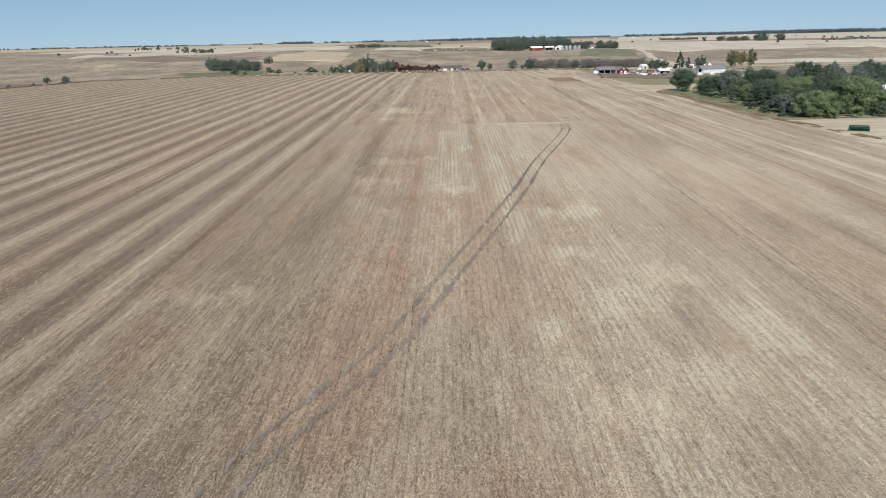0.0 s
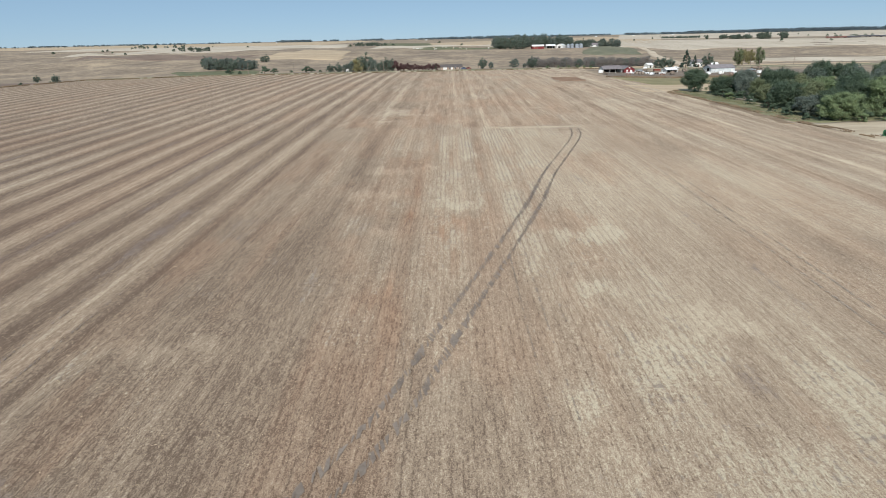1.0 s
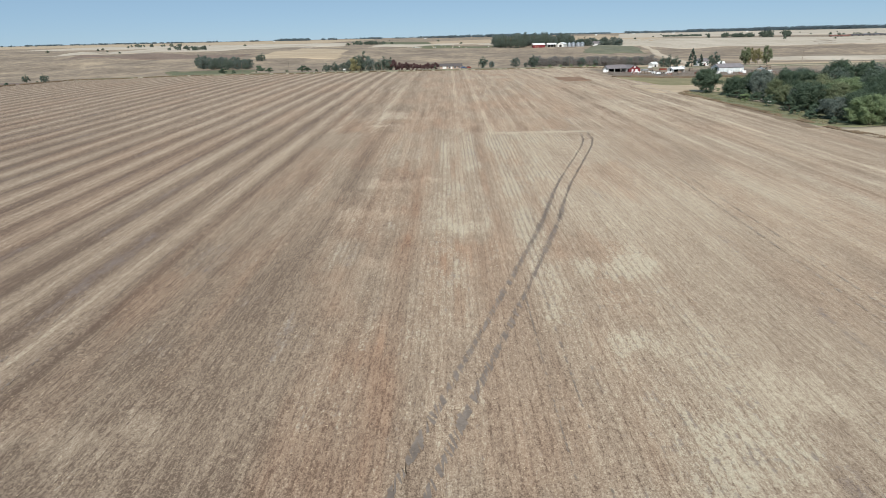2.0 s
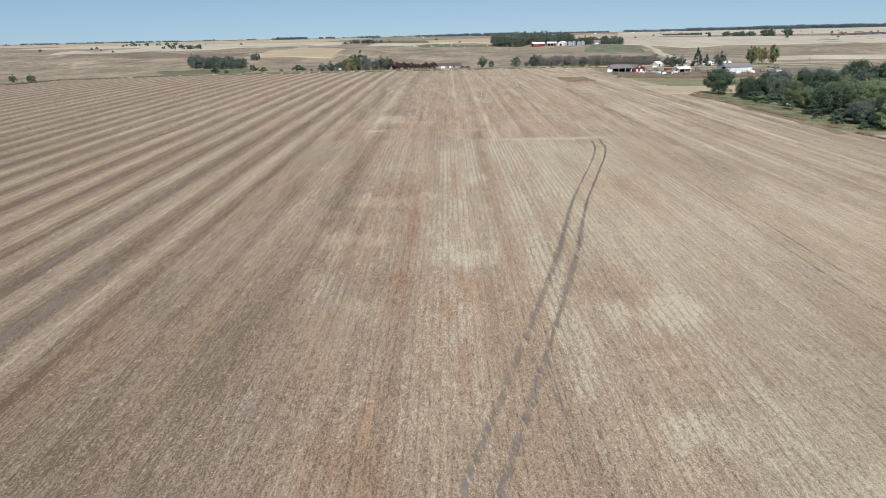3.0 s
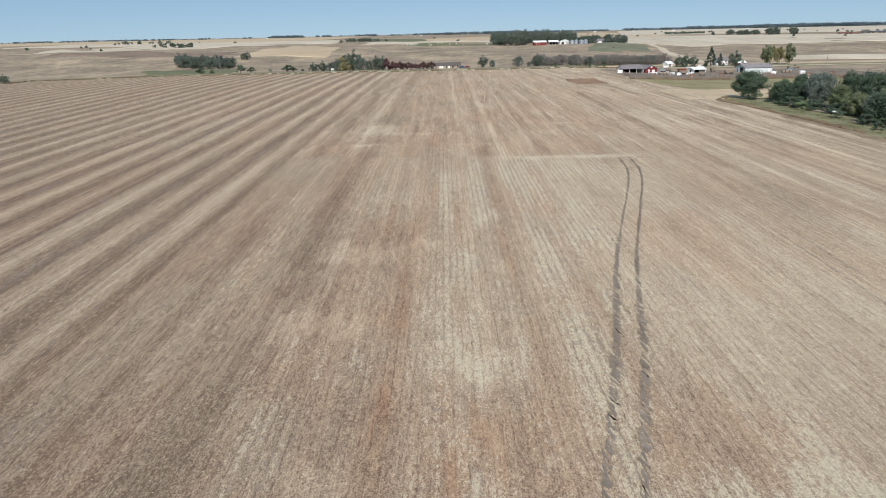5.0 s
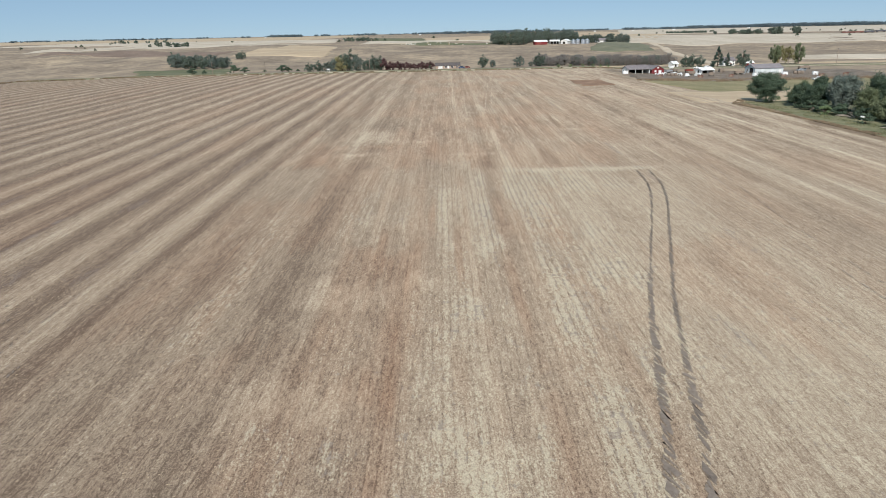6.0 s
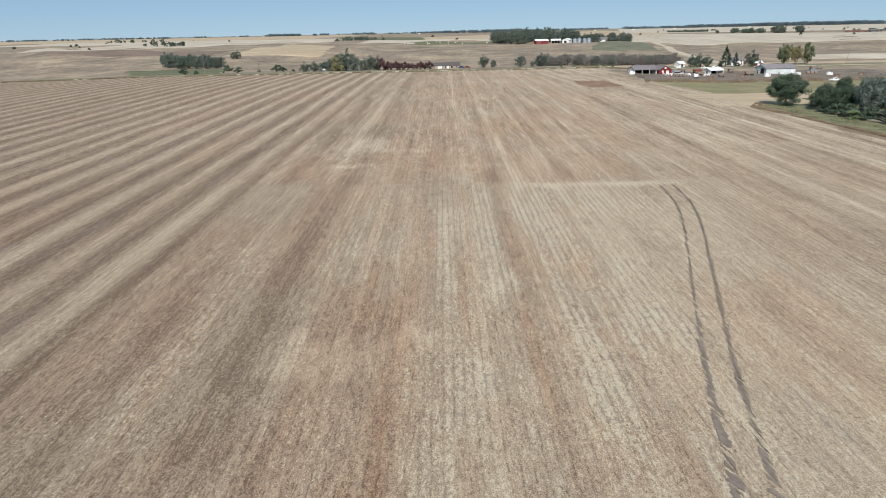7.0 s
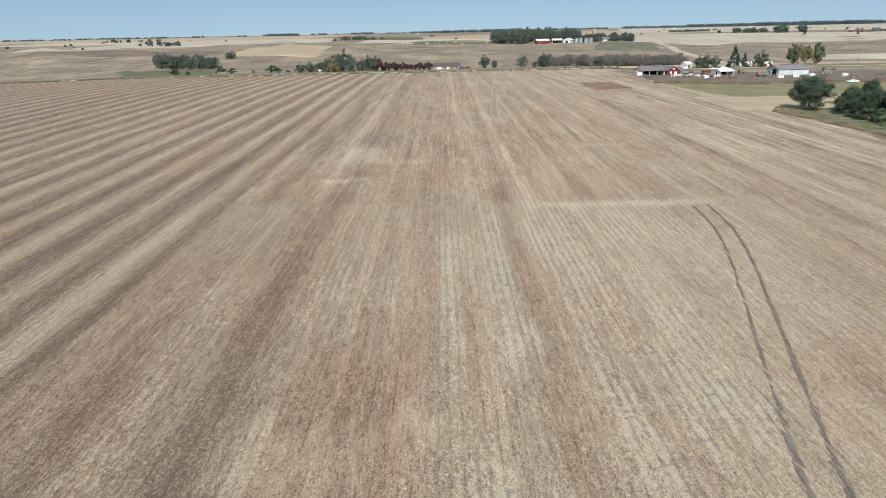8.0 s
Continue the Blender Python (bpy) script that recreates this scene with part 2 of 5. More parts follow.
M = {
    "stubble": field_stubble(),
    "pasture": earth("dry_pasture", (0.165, 0.135, 0.108), (0.262, 0.219, 0.172), (0.42, 0.352, 0.262), 45, 6.0),
    # corn stubble with some far haze mixed in: greyer and bluer
    "corn": earth("hazed_corn_stubble", (0.385, 0.348, 0.29), (0.475, 0.435, 0.37), (0.55, 0.51, 0.44), 40, 3, (1, 0.2, 1)),
    "corn_dull": earth("dull_stubble", (0.34, 0.275, 0.20), (0.43, 0.355, 0.26), (0.52, 0.44, 0.33), 14, 1.2, (0.2, 1, 1)),
    "side_straw": earth("strewn_straw", (0.33, 0.285, 0.215), (0.455, 0.40, 0.315), (0.60, 0.55, 0.44), 8, 0.9, (0.16, 1, 1)),
    "ploughed": earth("ploughed_soil", (0.15, 0.115, 0.095), (0.20, 0.155, 0.13), (0.27, 0.21, 0.17), 25, 2),
    "alfalfa": earth("alfalfa", (0.088, 0.105, 0.062), (0.13, 0.145, 0.088), (0.20, 0.195, 0.125), 14, 1.5),
    "meadow": earth("meadow_grass", (0.17, 0.168, 0.092), (0.23, 0.215, 0.125), (0.32, 0.275, 0.175), 12, 0.9),
    "verge": earth("rough_verge", (0.115, 0.135, 0.075), (0.175, 0.185, 0.11), (0.29, 0.26, 0.175), 5, 0.5),
    "hill_grass": earth("hill_grass", (0.115, 0.125, 0.09), (0.155, 0.165, 0.118), (0.22, 0.215, 0.16), 18, 1.6),
    "weeds": earth("dead_weeds", (0.165, 0.125, 0.092), (0.235, 0.185, 0.135), (0.32, 0.265, 0.19), 4, 0.4),
    "yard": earth("trodden_yard", (0.115, 0.098, 0.084), (0.178, 0.153, 0.130), (0.29, 0.255, 0.212), 7, 0.8),
    "gravel": earth("gravel_lane", (0.40, 0.35, 0.28), (0.48, 0.42, 0.34), (0.56, 0.50, 0.42), 14, 0.5),
    "mud": earth("bare_mud", (0.150, 0.127, 0.111), (0.205, 0.177, 0.156), (0.272, 0.238, 0.208), 2.5, 0.25),
    "dry_mud": earth("dry_mud", (0.25, 0.215, 0.185), (0.32, 0.28, 0.24), (0.39, 0.345, 0.295), 2.5, 0.25),
    "red_soil": earth("bare_red_soil", (0.165, 0.105, 0.075), (0.23, 0.15, 0.105), (0.33, 0.235, 0.165), 6, 0.6),
    "straw": earth("straw", (0.25, 0.20, 0.145), (0.40, 0.34, 0.25), (0.56, 0.49, 0.37), 0.5, 0.1),
    "bark": earth("bark", (0.07, 0.055, 0.045), (0.13, 0.105, 0.085), (0.21, 0.18, 0.15), 1.2, 0.12, (1, 1, 0.3)),
    "pale_bark": earth("pale_bark", (0.22, 0.20, 0.18), (0.32, 0.29, 0.26), (0.42, 0.39, 0.35), 1.2, 0.12, (1, 1, 0.3)),
    "leaf_dark": foliage("dark_leaf", (0.044, 0.068, 0.044), (0.076, 0.110, 0.070), (0.134, 0.178, 0.112)),
    "leaf_grey": foliage("grey_leaf", (0.080, 0.102, 0.086), (0.126, 0.155, 0.130), (0.188, 0.218, 0.184)),
    "leaf_green": foliage("green_leaf", (0.101, 0.141, 0.067), (0.165, 0.218, 0.106), (0.250, 0.306, 0.162)),
    "leaf_olive": foliage("olive_leaf", (0.091, 0.114, 0.059), (0.156, 0.182, 0.098), (0.247, 0.267, 0.154)),
    "leaf_gold": foliage("gold_leaf", (0.163, 0.152, 0.072), (0.269, 0.244, 0.120), (0.375, 0.338, 0.180)),
    "leaf_red": foliage("red_leaf", (0.058, 0.029, 0.030), (0.107, 0.054, 0.054), (0.166, 0.093, 0.087)),
    "leaf_mid": foliage("muted_leaf", (0.066, 0.088, 0.068), (0.106, 0.136, 0.104), (0.166, 0.200, 0.154)),
    # horizon leaves turned blue grey, painting distance haze into their colour
    "leaf_hazed": foliage("hazed_leaf", (0.092, 0.128, 0.150), (0.122, 0.166, 0.190), (0.160, 0.210, 0.236)),
    "twig": foliage("bare_twig", (0.146, 0.132, 0.122), (0.208, 0.190, 0.174), (0.285, 0.262, 0.240)),
    "needle": foliage("needle", (0.033, 0.055, 0.043), (0.058, 0.088, 0.067), (0.098, 0.130, 0.099)),
    "white": ribbed("white_sheet", (0.78, 0.77, 0.74)),
    "white_roof": ribbed("white_roof_sheet", (0.82, 0.82, 0.80), 0.4),
    "brown_roof": ribbed("brown_roof_sheet", (0.255, 0.228, 0.230), 0.55),
    "pale_sheet": ribbed("pale_wall_sheet", (0.62, 0.66, 0.66), 0.55),
    "grey_roof": plain("grey_shingle", (0.185, 0.165, 0.168), 0.85, 0, 0.2, 0.6),
    "dark_roof": plain("dark_shingle", (0.11, 0.095, 0.09), 0.85, 0, 0.2, 0.6),
    "red": plain("barn_red", (0.17, 0.028, 0.03), 0.7),
    "brick": plain("tan_brick", (0.36, 0.27, 0.21), 0.9),
    # near-black that paints in the shade inside open fronts and doorways
    "dark": plain("dark_inner_shade", (0.025, 0.022, 0.02), 0.9),
    "glass": plain("window_pane", (0.03, 0.035, 0.04), 0.1, 0, 0.05),
    "steel": plain("galvanised_steel", (0.55, 0.57, 0.60), 0.35, 0.8),
    "wood": plain("weathered_wood", (0.24, 0.19, 0.15), 0.9),
    "green": plain("green_paint", (0.025, 0.13, 0.05), 0.45),
    "black": plain("black_rubber", (0.02, 0.02, 0.02), 0.8),
    "paint_grey": plain("grey_car_paint", (0.35, 0.37, 0.39), 0.3, 0.3),
    "paint_white": plain("white_car_paint", (0.75, 0.75, 0.74), 0.3),
    "paint_blue": plain("blue_car_paint", (0.05, 0.08, 0.15), 0.3),
    # rust paint of the far rail cars, dulled by painted-in haze
    "rail_rust": plain("hazed_rust_paint", (0.17, 0.085, 0.07), 0.7),
    "rail_dark": plain("rail_dark_paint", (0.085, 0.085, 0.095), 0.7),
    "paint_rust": plain("rust_red_paint", (0.20, 0.05, 0.035), 0.5),
}


# ---- shape helpers ----
def grid_mesh(name, X, Y, Z, mat):
    """A sheet over two-dimensional arrays of places."""
    rows, cols = X.shape
    me = bpy.data.meshes.new(name)
    n = rows * cols
    me.vertices.add(n)
    me.vertices.foreach_set("co", np.stack([X, Y, Z], -1).astype(np.float32).ravel())
    i = np.arange(n).reshape(rows, cols)
    q = np.stack([i[:-1, :-1], i[:-1, 1:], i[1:, 1:], i[1:, :-1]], -1).reshape(-1, 4)
    me.loops.add(q.size)
    me.loops.foreach_set("vertex_index", q.ravel().astype(np.int32))
    me.polygons.add(len(q))
    me.polygons.foreach_set("loop_start", np.arange(0, q.size, 4, dtype=np.int32))
    me.polygons.foreach_set("use_smooth", np.ones(len(q), dtype=bool))
    me.materials.append(mat)
    me.update(calc_edges=True)
    return me


def quads_mesh(name, corners, mat):
    """Loose quads: an array of (n, 4, 3) corners."""
    n = len(corners)
    me = bpy.data.meshes.new(name)
    me.vertices.add(n * 4)
    me.vertices.foreach_set("co", np.asarray(corners, np.float32).ravel())
    me.loops.add(n * 4)
    me.loops.foreach_set("vertex_index", np.arange(n * 4, dtype=np.int32))
    me.polygons.add(n)
    me.polygons.foreach_set("loop_start", np.arange(0, n * 4, 4, dtype=np.int32))
    me.materials.append(mat)
    me.update(calc_edges=True)
    return me


def part(name, bm, mat, parent, label=""):
    """Links a bmesh (or a mesh) as one object under a thing."""
    if isinstance(bm, bmesh.types.BMesh):
        me = bpy.data.meshes.new(name)
        bm.to_mesh(me)
        bm.free()
        me.materials.append(mat)
    else:
        me = bm
    ob = new(name, me)
    ob.parent = parent
    return tagged(ob, label)


def thing(name, at, turn=0.0, label="", category="", group="", sink=0.0):
    """An Empty on the land at (x, y), to hold the parts of a thing."""
    ob = new(name)
    ob.matrix_basis = pose(at[0], at[1], float(height(at[0], at[1])) - sink, 0, 0, turn)
    return tagged(ob, label, category, group)


def box(size, at=(0, 0, 0), bevel=0.0, turn=(0, 0, 0)):
    bm = bmesh.new()
    bmesh.ops.create_cube(bm, size=1, matrix=pose(*at, *turn) @ Matrix.Diagonal((*size, 1)))
    if bevel:
        bmesh.ops.bevel(bm, geom=bm.edges[:], offset=bevel, segments=2, affect="EDGES")
    return bm


def tube(r0, r1, p, q, sides=10, bm=None):
    """A tapered round bar from p to q."""
    bm = bm or bmesh.new()
    p, q = Vector(p), Vector(q)
    m = Matrix.Translation((p + q) / 2) @ (q - p).to_track_quat("Z", "Y").to_matrix().to_4x4()
    bmesh.ops.create_cone(bm, cap_ends=True, segments=sides, radius1=r0, radius2=r1, depth=(q - p).length, matrix=m)
    return bm


def prism(outline, depth, m):
    """An upright outline (x, z) pushed out along y by depth, then laid by m."""
    bm = bmesh.new()
    a = [bm.verts.new(m @ Vector((x, -depth / 2, z))) for x, z in outline]
    b = [bm.verts.new(m @ Vector((x, depth / 2, z))) for x, z in outline]
    bm.faces.new(a)
    bm.faces.new(b[::-1])
    for i in range(len(a)):
        j = (i + 1) % len(a)
        bm.faces.new((a[j], a[i], b[i], b[j]))
    bmesh.ops.recalc_face_normals(bm, faces=bm.faces[:])
    return bm


rng = np.random.default_rng(7)


def lattice(seed):
    return np.random.default_rng(seed).random((256, 256))


def patchy(x, y, seed):
    """Smooth value noise, 0 to 1, one cell a unit."""
    t = lattice(seed)
    xi, yi = np.floor(x).astype(int), np.floor(y).astype(int)
    u, v = x - xi, y - yi
    u, v = u * u * (3 - 2 * u), v * v * (3 - 2 * v)
    g = lambda a, b: t[a % 256, b % 256]
    return (g(xi, yi) * (1 - u) + g(xi + 1, yi) * u) * (1 - v) + (g(xi, yi + 1) * (1 - u) + g(xi + 1, yi + 1) * u) * v


# ---- land ----
def ease(v, a, b):
    k = np.clip((np.asarray(v, float) - a) / (b - a), 0, 1)
    return k * k * (3 - 2 * k)


RIDGE_Y = (-6000, 300, 350, 400, 505, 530, 575, 620, 680, 740, 800, 900, 1000, 1300, 2000, 3000, 5000)
RIDGE_Z = (-64.07, 2.08, 2.6, 2.9, 2.4, 2.2, 0.7, -0.5, 1.8, 4.6, 7.4, 10.4, 11.6, 13.4, 17, 21, 24)


def height(x, y):
    """Height of the land: a field that rises gently, a shallow valley behind it and long hills."""
    x, y = np.asarray(x, float), np.asarray(y, float)
    z = sum(np.interp(y + s, RIDGE_Y, RIDGE_Z) for s in (-12, -4, 4, 12)) / 4
    z = z - 1.6 * ease(x, 86, 125) * ease(y, 320, 430) * (1 - ease(y, 540, 680))
    z = z - 0.6 * ease(x, 84, 103) * ease(y, 200, 270) * (1 - ease(y, 315, 420))
    z = z - (1.2 * ease(-x, 170, 262) + 2.4 * ease(-x, 262, 300)) * ease(y, 380, 500) * (1 - ease(y, 640, 900))
    z = z - 5.5 * ease(x, 110, 330) * ease(y, 640, 760) * (1 - ease(y, 900, 1500))
    roll = np.sin(x / 47 + 1.1) * np.sin(y / 52 + 0.6) + 0.7 * np.sin(x / 23 - y / 34) + 0.4 * np.sin(x / 13 + y / 21)
    return z + 1.3 * roll * ease(y, 640, 760) * (1 - ease(y, 1000, 1400))


def spaced(*spans):
    """Places along an axis: spans of (start, end, step), end to end."""
    out = [np.arange(a, b, s) for a, b, s in spans]
    return np.concatenate(out + [[spans[-1][1]]])


gx = spaced((-4800, -1200, 200), (-1200, -400, 35), (-400, 80, 10), (80, 260, 5), (260, 500, 10), (500, 1200, 35), (1200, 4800, 200))
gy = spaced((-1500, -100, 100), (-100, 260, 20), (260, 1000, 5), (1000, 1600, 25), (1600, 4900, 110))
GX, GY = np.meshgrid(gx, gy)
tagged(new("ground", grid_mesh("ground", GX, GY, height(GX, GY), M["pasture"])), "rolling dry brown pasture land reaching the horizon", "ground", kind="structure")

LAYER = [0]


def drape(name, corners, mat, label, category="field", wavy=0.0, n=40, lift=0.05):
    """A piece of land cover between four corners, laid over the ground."""
    LAYER[0] += 1
    a, b, c, d = [np.array(p, float) for p in corners]
    w = np.concatenate([[0], np.linspace(0.002, 0.998, n), [1]])
    u, v = np.meshgrid(w, w)
    P = [a[i] * (1 - u) * (1 - v) + b[i] * u * (1 - v) + c[i] * u * v + d[i] * (1 - u) * v for i in (0, 1)]
    if wavy:
        P[0] = P[0] + wavy * (patchy(P[0] / 9, P[1] / 9, 3) - 0.5) * 2
        P[1] = P[1] + wavy * (patchy(P[0] / 9, P[1] / 9, 4) - 0.5) * 2
    lift = lift + 0.004 * LAYER[0] + 0.00025 * np.maximum(P[1] - 500, 0)
    Z = height(P[0], P[1]) + lift
    Z[0], Z[-1], Z[:, 0], Z[:, -1] = Z[0] - 1.2, Z[-1] - 1.2, Z[:, 0] - 1.2, Z[:, -1] - 1.2
    return tagged(new(name, grid_mesh(name, P[0], P[1], Z, mat)), label, category, kind="structure")


# ---- the harvested field ----
PASS = 7.45
EDGE_Y = (-60, 165, 200, 255.5, 292.5, 311.9, 325, 334.7, 410, 450, 506)
EDGE_X = (106, 98, 93, 91.5, 87.5, 98.3, 83, 98.4, 84, 89, 93)


def patch(x, y, px, py, rx, ry):
    return np.exp(-(((x - px) / rx) ** 6 + ((y - py) / ry) ** 6))


def cells(x, y, seed):
    """Blocky noise: even cells with short borders."""
    snap = lambda v: np.floor(v) + ease(v - np.floor(v), 0.36, 0.64)
    return patchy(snap(x), snap(y), seed)


def bands(x, *rows):
    """Soft stripes along the rows: place, half width, amount."""
    return sum(g * np.exp(-((x - px) / w) ** 2) for px, w, g in rows)


def residue(x, y):
    """Chaff cover, rust, bare soil and lightness of the stubble, pass by pass of the combine. Lightness also carries a
    painted gradient of sunlight.
    """
    xw = x + 0.4 * (patchy(x * 0 + 3, y / 30, 11) - 0.5) + 0.4 * (patchy(x / 5, y / 12, 12) - 0.5)
    a = patchy(x / 2.4, y / 13, 21)
    b = patchy(x / 7.0 + 9, y / 24, 22)
    c = patchy(x / 0.8, y / 4.0, 23)
    ragged = y + 7 * (patchy(np.floor(x / ROW), y / 9, 27) - 0.5) + 5 * (patchy(x / 2.7, y / 11, 29) - 0.5)
    block = 0.5 * cells(xw / (6 * ROW), ragged / 15, 24) + 0.5 * cells(xw / (3 * ROW) + 2, ragged / 44, 35)
    plot = cells(xw / (12 * ROW) + 3, ragged / 24 + 5, 28)
    west = 1 - ease(x, -36.2, -34.2)
    east = ease(x, 27, 46)
    mid = (1 - west) * (1 - east)
    far = ease(y, 199, 204)
    # open middle of the field
    chaff = mid * (0.13 + 0.16 * ease(x, -16, 2) + 0.36 * (block - 0.5) + 0.20 * (plot - 0.5) + 0.14 * (a - 0.5) + 0.10 * (c - 0.5))
    weave = (patchy(x / 0.45, y / 2.6, 36) - 0.5) * (0.07 + 0.03 * ease(y, 140, 260)) + (patchy(x / 1.3, y / 30, 37) - 0.5) * (0.06 + 0.05 * ease(y, 150, 260))
    # tone rises eastward, and farther off in the west, painting in sun back-scatter
    tone = weave + 0.21 + (0.04 + 0.09 * ease(y, 85, 140)) * ease(x, -36, -32) + 0.19 * ease(x, -22, 10) - 0.03 * ease(y, 120, 150) + 0.05 * ease(x, 0, 20) * (1 - ease(y, 130, 165)) + 0.14 * (block - 0.5) + 0.11 * ease(y, 150, 235) * (1 - ease(x, -12, 6)) * (1 - west) + 0.10 * (b - 0.5) + 0.08 * (a - 0.5)
    rust = mid * (0.20 - 0.12 * ease(x, 2, 20) + 0.55 * (plot - 0.5) - 0.35 * (block - 0.5) + 0.25 * (a - 0.5) - 0.12 * ease(-x, 10, 24))
    bare = mid * (0.06 + 0.08 * ease(x, -18, -4) + 0.20 * (b - 0.5))
    rust -= 0.06 * mid * (1 - ease(y, 64, 104))
    chaff -= 0.10 * mid * (1 - ease(y, 66, 96)) * (1 - ease(x, 8, 14))
    swath = ease(y, 84, 112) * (1 - ease(y, 190, 204))
    chaff += swath * bands(xw, (4.0, 1.0, 0.16), (9.3, 1.3, 0.14), (-2.6, 1.1, 0.14), (-14.0, 1.9, 0.12), (-0.2, 0.4, 0.12), (13.2, 0.8, 0.10)) * (0.3 + 1.4 * a)
    rust += swath * bands(xw, (-6.6, 1.6, 0.20), (0.9, 0.8, 0.18), (-11.0, 0.9, 0.16), (-23.4, 1.5, 0.20), (12.0, 0.6, 0.12)) * (0.3 + 1.4 * b)
    chaff -= swath * bands(xw, (-6.6, 1.6, 0.14), (0.9, 0.8, 0.14), (-11.0, 0.9, 0.10))
    # smoother side towards the trees
    lanes = cells(xw / (4 * ROW), ragged / 60, 25)
    chaff += east * (0.22 + 0.22 * (lanes - 0.5) + 0.18 * (b - 0.5) + 0.12 * (c - 0.5) + 0.12 * (a - 0.5))
    tone += east * (-0.03 + 0.16 * (lanes - 0.5) + 0.10 * (patchy(x / 1.6, y / 9, 34) - 0.5))
    rust += east * (0.14 + 0.5 * (patchy(x / 4, y / 22, 31) - 0.5) - 0.12 * ease(x, 60, 80))
    bare += east * (0.12 + 0.25 * (patchy(x / 5, y / 16, 33) - 0.4))
    # windrow stripes in the west
    s = (xw + 37.3) / PASS
    n = np.round(s)
    u = s - n + 0.08 * (patchy(n, y / 70, 14) - 0.5)
    light = np.exp(-np.abs((u + 0.05) / (0.20 + 0.08 * (1 - ease(y, 140, 190)))) ** 2.4)
    dark = np.exp(-(np.abs(np.abs(u + 0.02) - 0.5) / 0.17) ** 2)
    ripple = patchy(x / 0.55, y / 45, 26) - 0.5
    deep = 0.65 + 0.35 * patchy(n + 0.5, y / 26, 15)
    tone -= 0.7 * west * (weave + 0.14 * (block - 0.5) + 0.10 * (b - 0.5) + 0.08 * (a - 0.5))
    tone += west * (0.015 - 0.08 * (1 - ease(y, 105, 145)) + 0.26 * light - 0.16 * dark * deep + (0.24 - 0.10 * ease(y, 160, 240)) * ripple - 0.04 * ease(-x, 75, 110) + 0.08 * ease(y, 150, 300))
    chaff += west * (0.10 + 0.13 * light - 0.12 * dark + 0.18 * ripple)
    bare += west * (0.10 + 0.40 * dark * ease(patchy(x / 5, y / 15, 42), 0.35, 0.8))
    rust += west * (0.10 + 0.25 * ease(patchy(n + 7, y / 60, 43), 0.55, 0.9))
    # single stripes and old wheelings
    slant = xw + 0.012 * (y - 200)
    tone += bands(slant, (75.0, 0.5, 0.26), (72.6, 0.4, 0.14), (70.6, 0.5, -0.12), (67.6, 0.4, 0.20), (83.5, 0.6, 0.14), (86.0, 0.4, -0.10), (89.0, 0.5, 0.12), (59.5, 0.4, 0.14), (63.5, 0.4, -0.12), (79.5, 0.6, -0.12), (50.0, 0.6, -0.10), (54.5, 0.4, 0.10)) * (0.4 + 1.1 * a) * east
    tone += bands(xw, (-37.3, 1.2, 0.05), (-34.3, 0.5, -0.16), (-27.5, 0.8, -0.08), (-9.5, 0.7, -0.06)) * (0.6 + 0.7 * b)
    tone += bands(xw, (-18.6, 1.7, -0.19)) * (0.6 + 0.7 * b) * (0.45 + 0.55 * ease(y, 90, 130)) * (1 - 0.75 * ease(y, 196, 216))
    worn = np.exp(-((xw - 5.8) / 1.3) ** 2) * ease(y, 98, 122) * (1 - ease(y, 206, 222))
    tone -= 0.20 * worn * (0.6 + 0.7 * b)
    chaff -= bands(xw, (-34.3, 0.6, 0.2), (-18.6, 1.9, 0.26), (23.6, 1.2, 0.15)) * (0.5 + 0.8 * a) + 0.40 * worn
    bare += bands(xw, (33.0, 0.9, 0.35), (-39.6, 1.2, 0.16)) * ease(a, 0.3, 0.7)
    for rows, dc, dr, db, dt in PATCHES:
        for px, py, rx, ry in rows:
            p = patch(x + 1.0 * (a - 0.5), 0.5 * (y + ragged) + 1.6 * (c - 0.5), px, py, rx, ry)
            chaff, rust, bare, tone = chaff + dc * p, rust + dr * p, bare + db * p, tone + dt * p
    # beyond the turned rows the stubble is plainer and browner
    beyond = far * ease(x, -34, -30) * (1 - ease(x, 44, 54))
    chaff = chaff * (1 - 0.55 * beyond) - 0.05 * beyond
    tone = tone - 0.05 * beyond
    rust = rust + 0.10 * beyond
    strip = beyond * (0.5 + b)
    tone += strip * bands(xw, (-21.6, 1.2, 0.15), (1.6, 0.8, 0.16), (9.8, 0.8, 0.14), (16.4, 0.6, 0.12), (26.0, 0.7, 0.12), (33.6, 0.9, 0.10), (-29.5, 2.5, -0.05), (-17.2, 1.5, -0.08), (-5.0, 2.5, -0.05), (6.4, 1.4, -0.08), (18.4, 1.1, -0.08))
    chaff += strip * bands(xw, (-21.6, 1.2, 0.25), (1.6, 0.8, 0.25), (9.8, 0.8, 0.22), (16.4, 0.6, 0.16), (26.0, 0.7, 0.16), (33.6, 0.9, 0.12))
    line = np.exp(-((y - 198.6 - 1.4 * (a - 0.5)) / 1.5) ** 2) * ease(x, 8, 11) * (1 - ease(x, 31, 38))
    second = np.exp(-((y - 215.5 - 2 * (patchy(x / 4, y * 0, 16) - 0.5)) / 1.6) ** 2) * ease(x, -30, -26) * (1 - ease(x, 7, 12)) * ease(patchy(x / 5, y * 0, 19), 0.2, 0.6)
    third = np.exp(-((y - 233 - 3 * (patchy(x / 5, y * 0, 17) - 0.5)) / 1.8) ** 2) * ease(x, -24, -21) * (1 - ease(x, 24, 34)) * patchy(x / 6, y * 0, 18)
    fourth = np.exp(-((y - 246) / 1.6) ** 2) * ease(x, 25, 28) * (1 - ease(x, 33, 36))
